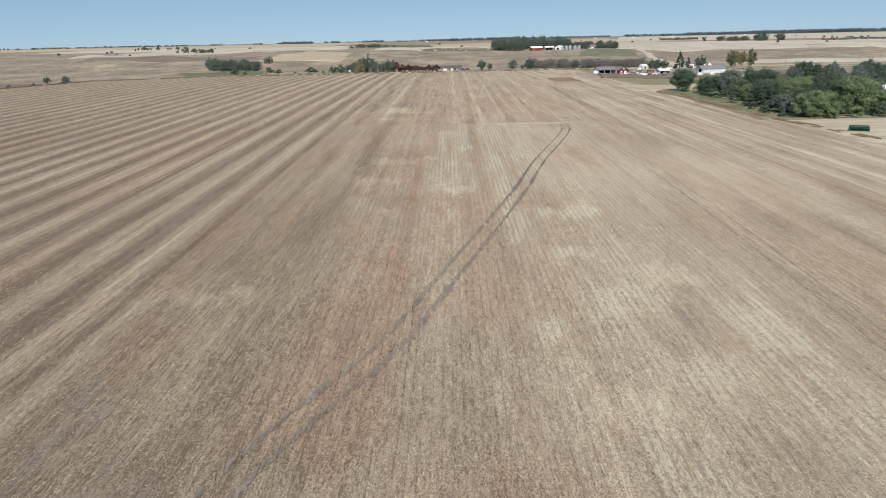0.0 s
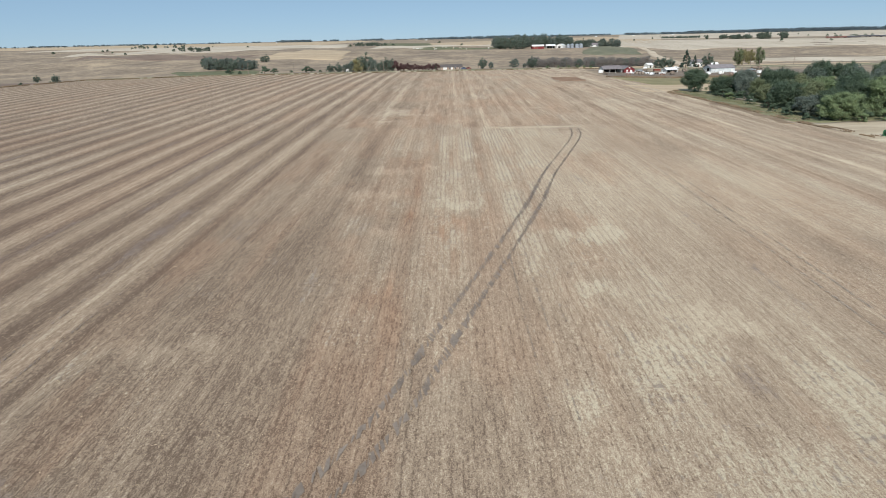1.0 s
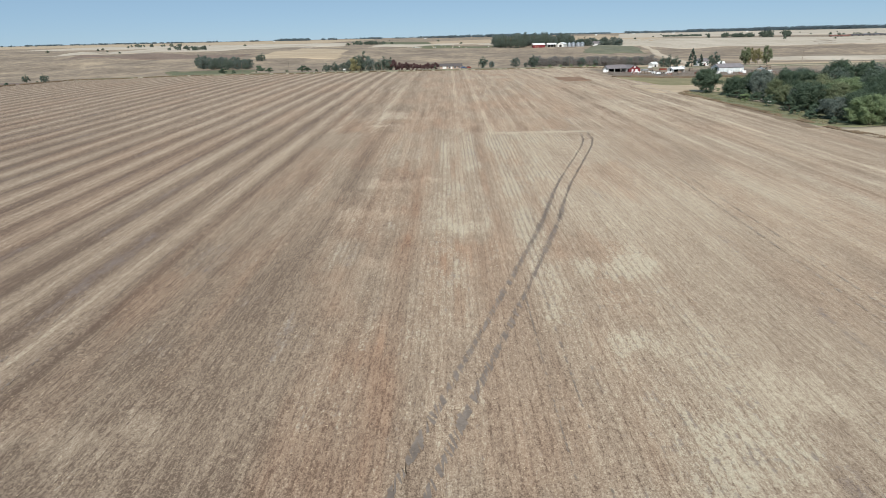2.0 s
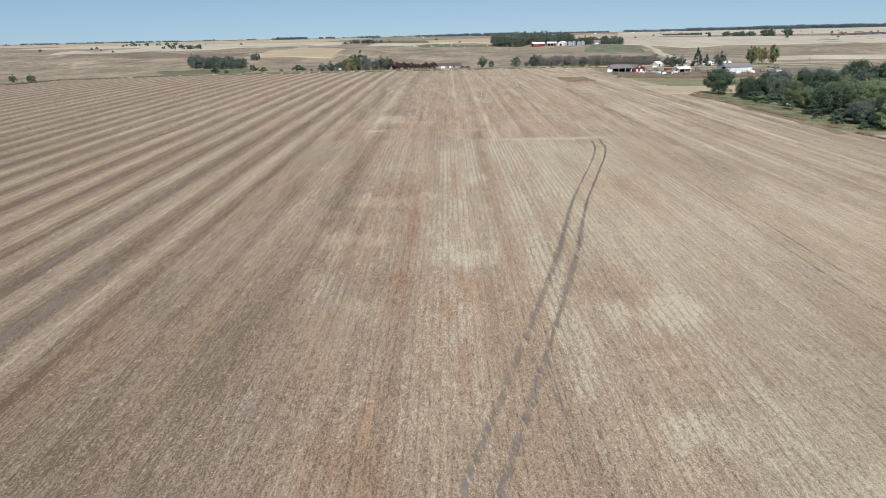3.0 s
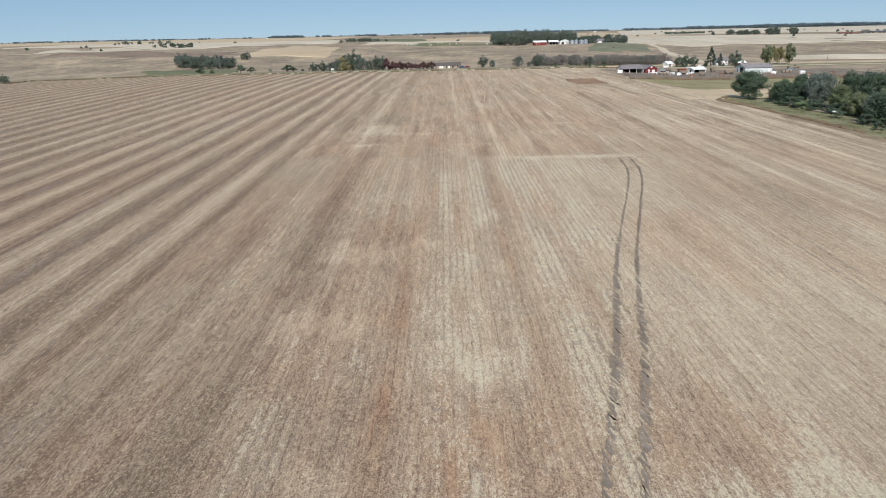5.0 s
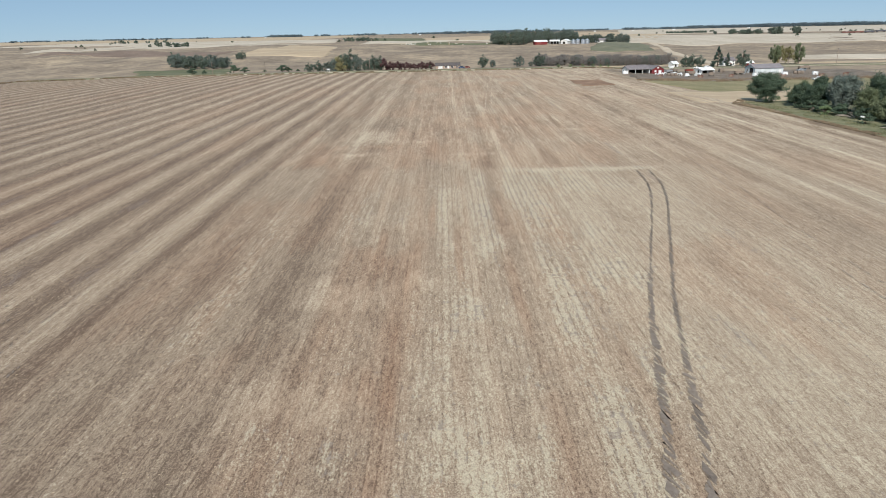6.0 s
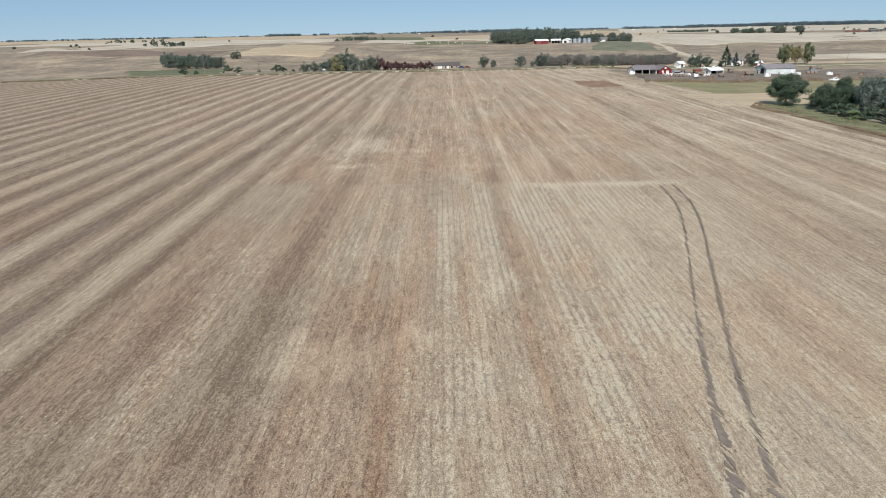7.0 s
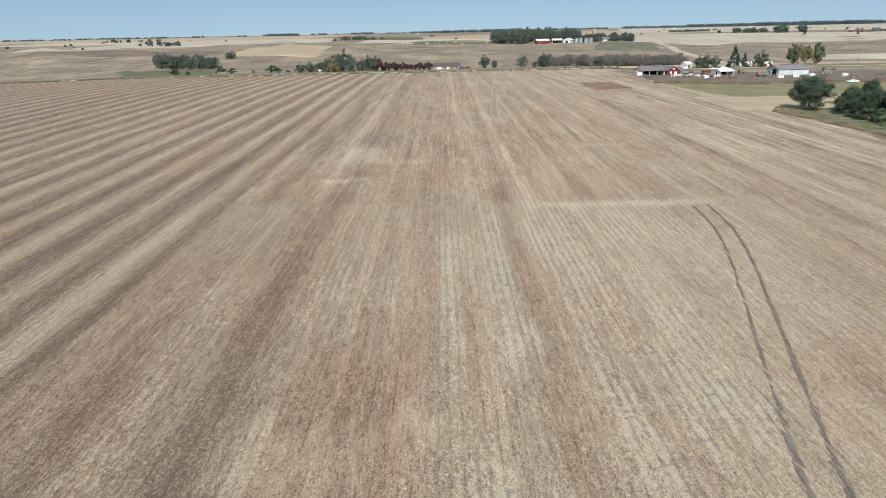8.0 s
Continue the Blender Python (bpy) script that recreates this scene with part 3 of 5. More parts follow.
    chaff += 0.45 * line + 0.12 * second + 0.10 * third + 0.2 * fourth
    tone += 0.22 * line + 0.14 * second + 0.12 * third + 0.15 * fourth
    return np.clip(chaff, 0, 0.58), np.clip(rust, 0, 0.95), np.clip(bare, 0, 1), np.clip(tone, 0, 1)


def relief(chaff, tone):
    """Thick straw stands a little higher than bare ground."""
    return 0.05 * (tone - 0.45) + 0.05 * (chaff - 0.3)


# rows of (x, y, half width, half length)
PALE_STRAW = ((-13.6, 122.5, 5.2, 2.6), (-12.4, 141.5, 5.4, 3.2), (-4.4, 145.0, 2.2, 2.4), (-9.8, 99.0, 2.4, 2.2), (-27.6, 66.0, 3.6, 2.4), (-22.5, 66.5, 2.0, 2.0), (13.0, 42.0, 3.0, 2.2), (24.0, 69.5, 3.2, 3.0), (-19.0, 217.0, 5.0, 1.6), (-17.5, 240.0, 4.0, 8.0))
THICK_CHAFF = ((0.6, 114.2, 4.4, 2.4), (18.2, 64.0, 4.2, 4.4), (20.5, 47.5, 3.4, 3.6), (15.4, 97.0, 2.8, 2.8), (19.8, 98.0, 2.4, 3.4), (14.6, 78.0, 2.4, 2.4), (3.6, 157.0, 2.0, 2.0), (9.0, 56.0, 1.6, 2.4), (28.0, 56.0, 2.6, 5.0))
TORN_CHAFF = ((-18.2, 108.0, 2.0, 5.0), (-14.0, 101.0, 1.6, 7.0), (-15.0, 81.0, 1.9, 4.0), (-17.4, 79.0, 1.8, 5.5), (-30.0, 62.5, 3.2, 2.6), (-8.6, 112.5, 1.8, 4.6), (10.2, 136.5, 2.4, 5.0), (13.6, 126.5, 1.3, 5.0), (4.6, 124.0, 1.7, 2.2), (0.0, 138.5, 1.9, 2.8), (10.4, 180.0, 2.6, 17.0), (2.9, 166.0, 1.7, 15.0), (14.5, 191.0, 1.6, 6.0), (19.5, 189.0, 2.2, 7.0), (26.0, 190.0, 2.0, 6.0))
TORN_CHAFF_FAR = ((10.2, 151.0, 2.2, 8.0), (16.2, 146.5, 2.2, 4.0), (15.6, 160.0, 2.2, 3.2), (20.2, 130.0, 3.0, 5.0), (-8.0, 173.0, 2.2, 7.0), (-3.4, 181.0, 1.7, 9.0), (-13.0, 176.0, 1.8, 10.0), (-2.4, 206.0, 6.0, 4.5), (4.2, 190.0, 1.8, 8.0), (9.4, 116.0, 1.8, 7.0), (13.6, 35.5, 3.2, 3.0), (14.8, 58.0, 1.8, 4.0))
OPEN_ROWS = ((22.5, 35.5, 4.0, 3.0), (22.0, 59.0, 1.2, 3.0), (-24.0, 34.5, 7.0, 4.0), (-12.5, 36.0, 3.0, 2.0), (-28.0, 43.0, 3.4, 5.0), (-26.5, 78.0, 3.0, 4.0), (-21.0, 90.0, 1.6, 9.0), (-30.5, 103.0, 3.0, 6.0))
RUSTY_BLOCKS = ((-8.2, 124.0, 2.0, 2.8), (-8.4, 76.5, 2.6, 2.4), (-11.2, 86.8, 1.9, 2.6), (17.6, 115.0, 1.9, 3.2), (-14.5, 95.5, 2.2, 2.0), (-6.0, 71.0, 1.2, 4.0), (9.5, 258.0, 2.8, 28.0), (26.0, 256.0, 14.0, 26.0), (-16.0, 226.0, 5.0, 3.0), (11.0, 101.5, 2.0, 3.0))
RUSTY_ROWS = ((-1.0, 125.5, 0.6, 5.5), (-6.3, 126.5, 0.6, 7.0), (0.4, 105.5, 0.6, 3.0), (-0.2, 154.5, 0.6, 10.0), (-1.6, 98.5, 0.5, 4.0), (-0.6, 86.5, 0.5, 4.0), (-6.5, 107.0, 0.5, 3.0), (4.8, 141.0, 0.6, 9.0), (-3.6, 172.0, 0.6, 12.0), (-9.4, 155.0, 0.6, 9.0))
# what each adds to chaff, rust, bare soil and lightness
PATCHES = [(PALE_STRAW, -0.32, 0.03, -0.25, 0.14), (THICK_CHAFF, 0.30, -0.22, -0.15, 0.11), (TORN_CHAFF, 0.20, -0.22, 0.22, 0.02), (TORN_CHAFF_FAR, 0.18, -0.22, 0.18, 0.02), (OPEN_ROWS, 0.04, -0.35, 0.30, -0.06), (RUSTY_BLOCKS, -0.16, 0.24, -0.2, -0.02), (RUSTY_ROWS, -0.20, 0.38, -0.2, -0.05)]
fx = spaced((-355, -140, 0.7), (-140, -64, 0.4), (-64, 46.228, ROW / 3), (46.228, 64, 0.5), (64, 102, 0.6))
fy = spaced((-60, 24, 8), (24, 205, 0.55), (205, 310, 1.0), (310, 504.5, 2.5))
FX, FY = np.meshgrid(fx, fy)
edge = np.interp(FY, EDGE_Y, EDGE_X) + 1.2 * (patchy(FY * 0, FY / 6, 51) - 0.5)
FX = np.where(FX > 64, 64 + (FX - 64) / 38 * (edge - 64), FX)
west_end = -262 + 1.5 * (patchy(FY * 0, FY / 8, 52) - 0.5)
FX = np.where(FX < -64, -64 + (FX + 64) / 291 * (-64 - west_end), FX)
rc, rr, rb, rt = residue(FX, FY)
rows_up = np.abs(FX / ROW - np.floor(FX / ROW) - 0.5) * (np.abs(FX) < 46) * (1 - ease(FY, 150, 205))
field_me = grid_mesh("field", FX, FY, height(FX, FY) + 0.06 + relief(rc, rt) + 0.05 * rows_up, M["stubble"])
tint = field_me.attributes.new("residue", "FLOAT_COLOR", "POINT")
tint.data.foreach_set("color", np.stack([rc, rr, rb, rt], -1).astype(np.float32).ravel())
tagged(new("field", field_me), "harvested bean field with straw rows and bare soil stripes", "field", kind="structure")

# loose straw and cut stalks near the flight line
n = 130000
sx, sy = rng.uniform(-52, 52, n), 24 + 190 * rng.random(n) ** 1.25
keep = rng.random(n) < 0.25 + 0.9 * residue(sx, sy)[0]
sx, sy = sx[keep], sy[keep]
sx = np.where(rng.random(len(sx)) < 0.6, np.round(sx / 0.762) * 0.762 + rng.normal(0, 0.07, len(sx)), sx)
n = len(sx)
ang, size = rng.normal(math.pi / 2, 0.8, n), rng.uniform(0.05, 0.17, n)
base = np.stack([sx, sy, height(sx, sy) + 0.09], -1)
along = np.stack([np.cos(ang), np.sin(ang), np.zeros(n)], -1) * size[:, None]
rise = np.stack([np.zeros(n), np.zeros(n), rng.uniform(0.01, 0.06, n)], -1)
side = np.stack([-np.sin(ang), np.cos(ang), np.zeros(n)], -1) * rng.uniform(0.004, 0.012, n)[:, None]
straw = quads_mesh("crop_residue", np.stack([base - along / 2 - side, base + along / 2 - side + rise * 0.3, base + along / 2 + side + rise, base - along / 2 + side + rise], 1), M["straw"])
tagged(new("crop_residue", straw), "scattered pale straw and cut bean stalks", "crop residue", kind="stuff")


# wheel tracks: rows of lug marks pressed through the straw
def wheel_track(points, gauge, width, label, gap=0.07, mat="mud", lift=0.125):
    """Two wheel ruts of lug marks along a smooth line."""
    p = np.array(points, float)
    d = np.concatenate([[0], np.cumsum(np.hypot(*np.diff(p, axis=0).T))])
    s = np.arange(0, d[-1], 0.66)
    x, y = [sum(np.interp(s + o, d, p[:, i]) for o in (-5, -2.5, 0, 2.5, 5)) / 5 for i in (0, 1)]
    tx, ty = np.gradient(x), np.gradient(y)
    ln = np.hypot(tx, ty)
    tx, ty = tx / ln, ty / ln
    root = new("wheel_track")
    tagged(root, label, "wheel track", kind="structure")
    for sgn in (-1, 1):
        keep = rng.random(len(s)) > gap * 2 * patchy(s / 7.0 + 40 * sgn, s * 0 + 2.5, 61)
        worn = 0.55 + 0.75 * patchy(s / 5.0 + 17 * sgn, s * 0 + 4.5, 62)
        i = np.nonzero(keep)[0]
        cx, cy = x[i] - ty[i] * sgn * gauge / 2, y[i] + tx[i] * sgn * gauge / 2
        n = len(i)
        w = width * rng.uniform(0.6, 1.05, n) * worn[i] * (1 - 0.5 * ease(cy, 115, 165)) / 2
        h, k = rng.uniform(0.26, 0.48, n) / 2, rng.uniform(0.45, 0.85, n) * width
        cs = []
        for a, b in ((-w, -h - k), (w, -h + k), (w * 0.8, h + k), (-w, h - k)):
            a, b = a + rng.normal(0, 0.10, n) * width, b + rng.normal(0, 0.16, n) * width
            px, py = cx - ty[i] * a + tx[i] * b, cy + tx[i] * a + ty[i] * b
            pc, _, _, pt = residue(px, py)
            cs.append(np.stack([px, py, height(px, py) + lift + relief(pc, pt) + 0.006 * (i % 3)], -1))
        part("rut", quads_mesh("rut", np.stack(cs, 1), M[mat]), M[mat], root)


wheel_track([(-16.6, 28), (-13.9, 35), (-11.5, 41.5), (-8.6, 46.6), (-5.2, 54), (-2.3, 64.5), (-0.3, 71.5), (1.8, 78.2), (5.5, 91), (8.3, 100.6), (12.2, 114), (14.8, 125), (18, 138), (20.4, 146), (24, 158), (28.6, 173), (31, 182), (32.6, 191.5), (32.7, 198)], 2.15, 0.80, "paired dark tractor wheel tracks curving over the stubble")
wheel_track([(36.2, 40), (37.4, 60), (38.8, 100), (39.6, 138), (40.9, 163), (43.5, 186), (46.2, 212), (50.2, 236), (55, 258), (60, 276)], 2.1, 0.34, "faint paired wheel tracks pressed into pale stubble", 0.3, "dry_mud", 0.105)
wheel_track([(7.0, 52), (7.0, 70), (7.2, 92)], 1.9, 0.2, "short faint wheel lines along the rows", 0.6)
wheel_track([(-37.3, 24), (-37.3, 200), (-37.0, 400), (-37, 500)], 3.0, 0.2, "straight wheel lines along the pale straw stripe", 0.55)
wheel_track([(-43.8, 90), (-43.4, 130), (-43.6, 190)], 2.2, 0.2, "short faint wheel lines between straw stripes", 0.75)
wheel_track([(-41, 272), (-43, 286), (-45, 301), (-44.5, 321)], 2.2, 0.5, "short crossing wheel tracks in the straw stripes", 0.7)
wheel_track([(1.5, 390), (0.2, 340), (-0.1, 311), (0.6, 293), (3.0, 283), (7.2, 279), (10.9, 283), (12.2, 298), (14.6, 333), (18.6, 385)], 1.9, 0.45, "pale straw wheel marks turning in a loop", 0.45, "corn")
wheel_track([(-20.9, 360), (-22.6, 312), (-23.6, 290), (-23.6, 250)], 1.9, 0.4, "pale straw wheel marks along the rows", 0.5, "corn")

rng = np.random.default_rng(77)
# bare red patch near the far end of the field
drape("bare_patch", [(54.7, 362.5), (69, 365), (69, 396), (56.5, 398)], M["red_soil"], "bare reddish tilled soil patch in the field", wavy=1.8, lift=0.13)

# ---- land round the field ----
drape("verge", [(89.0, 203.1), (104.0, 196.0), (118.6, 317.3), (87.0, 293.5)], M["verge"], "rough green and straw verge beside the trees", "grass", 2.0)
drape("weed_strip", [(89.5, 196.0), (92.5, 194), (94.5, 300.7), (85.5, 289.3)], M["weeds"], "strip of dead brown weeds along the field edge", "weeds", 1.2)
drape("stubble_strip", [(80, 296), (161.1, 312.2), (162.7, 340.8), (80, 331.8)], M["corn_dull"], "pale mown strip behind the trees", "field", 1.0)
drape("side_field", [(93, 60), (260, 60), (260, 200), (96, 197)], M["side_straw"], "pale side field strewn with straw", "field", 1.5)
drape("grove_floor", [(102.0, 197.0), (190, 195), (204.8, 317.5), (116.4, 317.3)], M["verge"], "grass under the tree belt", "grass", 2.0)
drape("green_pasture", [(93, 334), (235, 349), (227, 396), (85, 386.5)], M["meadow"], "short green fenced pasture beside the farmyard", "grass", 1.0)
drape("farmyard", [(86, 388), (215, 397.5), (225, 470), (96, 470)], M["yard"], "trodden brown farmyard with cattle pens", "yard", 2.0)
drape("farm_lawn", [(96, 470), (235, 470), (250, 545), (100, 540)], M["pasture"], "dry trodden grass round the farm buildings", "grass", 2.0)
drape("road_verge", [(-420, 504), (330, 504), (330, 535), (-420, 535)], M["verge"], "grassy verge along the country road", "grass", 0.6, 60)
drape("road", [(-420, 511), (330, 511), (330, 518), (-420, 518)], M["gravel"], "pale gravel country road along the field", "road", 0.0, 80)
drape("green_hollow", [(-205, 538), (-148, 538), (-172, 640), (-258, 655)], M["alfalfa"], "green grass hollow below the trees", "grass", 4.0)
drape("corn_field", [(-222, 796), (-118, 752), (-125, 955), (-215, 1090)], M["corn_dull"], "pale harvested corn field", "field", 3.0)
drape("corn_field", [(-540, 930), (-300, 1110), (-170, 1165), (-560, 1380)], M["corn"], "pale harvested corn field", "field", 4.0)
drape("corn_field", [(-900, 1480), (-180, 1235), (-240, 1680), (-1000, 2000)], M["corn"], "pale harvested corn field", "field", 4.0)
drape("ploughed_field", [(-900, 300), (-267, 300), (-267, 540), (-900, 620)], M["ploughed"], "grey brown tilled land beside the field", "field", 1.0)
drape("ploughed_field", [(-460, 850), (-240, 805), (-240, 890), (-480, 930)], M["ploughed"], "dark ploughed strip on the hillside", "field", 4.0)
drape("alfalfa_field", [(-75, 934), (62, 938), (68, 972), (-48, 1005)], M["alfalfa"], "green alfalfa field dotted with bales", "field", 3.0)
drape("alfalfa_field", [(-124, 1290), (-30, 1240), (-40, 1535), (-157, 1720)], M["alfalfa"], "green alfalfa field on the plain", "field", 3.0)
drape("corn_field", [(-120, 1080), (80, 1010), (90, 1225), (-125, 1270)], M["corn"], "pale harvested corn field", "field", 4.0)
drape("corn_field", [(-28, 1245), (400, 1230), (500, 2300), (-46, 1560)], M["corn_dull"], "dull harvested corn field", "field", 4.0)
drape("corn_field", [(208, 935), (900, 850), (1100, 1060), (321, 1380)], M["corn"], "wide pale corn stubble field on the hill", "field", 4.0)
drape("corn_field", [(350, 1480), (1500, 1180), (2600, 2600), (700, 2900)], M["corn"], "wide pale corn stubble field on the plain", "field", 4.0)
drape("corn_field", [(-2200, 2100), (-300, 1800), (-300, 2900), (-2600, 3600)], M["corn_dull"], "dull harvested field on the far plain", "field", 4.0)
drape("mown_strip", [(262, 632), (480, 585), (520, 640), (290, 672)], M["corn"], "pale mown strip in the valley", "field", 3.0)
drape("mown_strip", [(100, 560), (330, 560), (330, 585), (110, 590)], M["corn_dull"], "pale mown strip beside the road", "field", 3.0)
drape("hill_meadow", [(140, 765), (212, 775), (240, 930), (190, 912)], M["hill_grass"], "green meadow on the hillside", "grass", 5.0)


def tufts(name, count, spot, tall, mat, label):
    """Grass and weed tufts: crossed bent blades at places that spot() gives."""
    x, y = spot(count)
    keep = rng.random(len(x)) < ease(patchy(x / 2.3, y / 4.0, 81), 0.3, 0.7)
    x, y = x[keep], y[keep]
    n = len(x)
    out = []
    for k in range(3):
        a = rng.uniform(0, math.pi, n)
        h = tall * rng.uniform(0.35, 1.0, n)
        w = rng.uniform(0.10, 0.30, n) * tall
        dx, dy, z = np.cos(a) * w, np.sin(a) * w, height(x, y) + 0.03
        lx, ly = rng.normal(0, 0.18, n) * tall, rng.normal(0, 0.18, n) * tall
        out.append(np.stack([np.stack([x - dx, y - dy, z], -1), np.stack([x + dx, y + dy, z], -1), np.stack([x + dx * 1.5 + lx, y + dy * 1.5 + ly, z + h], -1), np.stack([x - dx * 0.9 + lx, y - dy * 0.9 + ly, z + h * 0.8], -1)], 1))
    tagged(new(name, quads_mesh(name, np.concatenate(out), mat)), label, "grass", kind="stuff")


def along_edge(lo, hi, back):
    def spot(n):
        y = rng.uniform(lo, hi, n)
        return np.interp(y, EDGE_Y, EDGE_X) + 0.4 + back * rng.random(n) ** 1.6, y
    return spot


tufts("weed_tufts", 12000, along_edge(120, 304, 2.6), 0.36, M["weeds"], "dead brown weeds along the field edge")
tufts("verge_tufts", 3600, along_edge(203, 304, 12.0), 0.32, M["verge"], "rough green and straw grass tufts")
tufts("fence_weeds", 2600, lambda n: (rng.uniform(84, 200, n), 387 + rng.normal(0, 1.2, n)), 0.7, M["weeds"], "dead weeds along the pen fence")
tufts("road_weeds", 5000, lambda n: (rng.uniform(-260, 120, n), 506 + rng.normal(0, 1.2, n)), 0.8, M["weeds"], "dry weeds along the road ditch")


def lane(points, width, label):
    """A gravel lane along a smooth line."""
    p = np.array(points, float)
    d = np.concatenate([[0], np.cumsum(np.hypot(*np.diff(p, axis=0).T))])
    s = np.linspace(0, d[-1], 60)
    x, y = [sum(np.interp(s + o, d, p[:, i]) for o in (-12, -6, 0, 6, 12)) / 5 for i in (0, 1)]
    tx, ty = np.gradient(x), np.gradient(y)
    ln = np.hypot(tx, ty)
    off = np.array([-0.52, -0.5, -0.25, 0, 0.25, 0.5, 0.52])[:, None] * width
    X, Y = x - off * ty / ln, y + off * tx / ln
    tagged(new("lane", grid_mesh("lane", X, Y, height(X, Y) + 0.45 - 1.2 * (np.abs(off) > 0.51 * width), M["gravel"])), label, "road", kind="structure")


lane([(215, 960), (240, 975), (252, 930), (240, 850), (215, 740), (205, 671), (200, 600), (190, 540)], 9, "pale gravel lane winding down the hill")


# ---- trees ----
def crown_mesh(name, rx, rz, mid, count, leaf, mat, shape="round", clumps=46, seed=1, gap=0.0):
    """A crown of many small leaf clumps with an uneven outline."""
    r = np.random.default_rng(seed)
    out = []
    for i in range(clumps):
        a, b = r.uniform(0, 2 * math.pi), r.uniform(-0.97, 1)
        if shape == "spruce":
            t = (i + r.random()) / clumps
            w = rx * (1 - t) ** 0.85 * r.uniform(0.65, 1.0)
            c = np.array([w * math.cos(a), w * math.sin(a), mid - rz + 2 * rz * t])
            cr = np.array([0.30 * rx * (1.15 - t), 0.30 * rx * (1.15 - t), 0.08 * rz])
        else:
            k = r.uniform(0.5, 1.0)
            w = math.sqrt(max(0.05, 1 - b * b))
            lop = 1 + 0.22 * math.sin(2 * a + seed) + 0.12 * math.sin(3 * a + 2 * seed)
            c = np.array([rx * k * w * lop * math.cos(a), rx * k * w * lop * math.sin(a), mid + rz * k * b])
            q = r.uniform(0.16, 0.36)
            cr = np.array([q * rx, q * rx, q * rz * 0.9])
        m = count // clumps
        v = r.normal(size=(m, 3))
        v /= np.linalg.norm(v, axis=1)[:, None]
        p = c + v * cr * r.uniform(0.3, 1.15, (m, 1))
        nrm = v + r.normal(0, 0.40, (m, 3)) + np.array([0, 0, 0.30])
        nrm /= np.linalg.norm(nrm, axis=1)[:, None]
        t1 = np.cross(nrm, r.normal(size=(m, 3)))
        t1 /= np.linalg.norm(t1, axis=1)[:, None]
        t2 = np.cross(nrm, t1)
        s = leaf * r.uniform(0.55, 1.25, (m, 1))
        out.append(np.stack([p - t1 * s, p - t2 * s * 0.55 + nrm * s * 0.15, p + t1 * s, p + t2 * s * 0.6 - nrm * s * 0.1], 1))
    return quads_mesh(name, np.concatenate(out), mat)


def trunk_mesh(h, rx, r0, mat, seed=1, limbs=9):
    r = random.Random(seed)
    bm = bmesh.new()
    top = h * 0.55
    tube(r0, r0 * 0.6, (0, 0, -0.3), (0.1 * r.uniform(-1, 1), 0.1, top * 0.55), 9, bm)
    tube(r0 * 0.6, r0 * 0.25, (0.1 * r.uniform(-1, 1), 0.1, top * 0.5), (0.3 * r.uniform(-1, 1), 0.2, h * 0.85), 7, bm)
    for i in range(limbs):
        a, z = i * 2.4 + r.random(), h * r.uniform(0.18, 0.6)
        e = Vector((math.cos(a) * rx * r.uniform(0.5, 0.85), math.sin(a) * rx * r.uniform(0.5, 0.85), z + h * r.uniform(0.12, 0.3)))
        k = Vector((e.x * 0.5, e.y * 0.5, z + (e.z - z) * 0.65))
        tube(r0 * 0.42, r0 * 0.25, (0, 0, z), k, 6, bm)
        tube(r0 * 0.25, r0 * 0.08, k, e, 5, bm)
    me = bpy.data.meshes.new("trunk")
    bm.to_mesh(me)
    bm.free()
    me.materials.append(mat)
    return me


MODELS = {}


def tree(model, at, scale, label, group="", name="tree", sink=0.1, stretch=1.0):
    """A tree of one of the models, scaled and turned, standing on the land."""
    h, rx, rz, mid, count, leaf, mat, bark, shape, clumps = model
    key = id(model)
    m = pose(at[0], at[1], float(height(*at)) - sink, 0, 0, rng.uniform(0, 360)) @ Matrix.Diagonal((scale, scale, scale * stretch, 1))
    if key not in MODELS:
        root = new(name)
        part("trunk", trunk_mesh(h, rx, 0.022 * h + 0.08, M[bark], len(MODELS) + 3), None, root)
        part("crown", crown_mesh("crown", rx, rz, mid, count, leaf, M[mat], shape, clumps, len(MODELS) + 5), None, root)
        MODELS[key] = root
        root.matrix_basis = m
    else:
        root = MODELS[key]
        sc = root.scale.copy()
        root.scale = (1, 1, 1)
        ob = copy_thing(root, m)
        root.scale = sc
        ob.name = name
        root = ob
    return tagged(root, label, "bush" if name in ("bush", "shrub") else "tree", group)


# height, crown radius, crown half height, crown middle, leaves, leaf size, leaf, bark, shape, clumps
LONE = (10.0, 4.5, 4.2, 4.9, 36000, 0.165, "leaf_dark", "bark", "round", 110)
BROAD_DARK = (11, 3.9, 4.9, 5.4, 22000, 0.165, "leaf_dark", "bark", "round", 120)
BROAD_GREEN = (10, 4.1, 4.5, 4.8, 22000, 0.165, "leaf_green", "bark", "round", 120)
BROAD_GREY = (10, 3.7, 4.5, 4.9, 22000, 0.165, "leaf_grey", "pale_bark", "round", 120)
BROAD_OLIVE = (10, 3.8, 4.4, 4.8, 22000, 0.165, "leaf_olive", "bark", "round", 120)
BACK_DARK = (11, 3.9, 4.9, 5.4, 9500, 0.23, "leaf_dark", "bark", "round", 80)
BACK_GREEN = (10, 4.1, 4.5, 4.8, 9500, 0.23, "leaf_mid", "bark", "round", 80)
BACK_GREY = (10, 3.7, 4.5, 4.9, 9500, 0.23, "leaf_grey", "pale_bark", "round", 80)
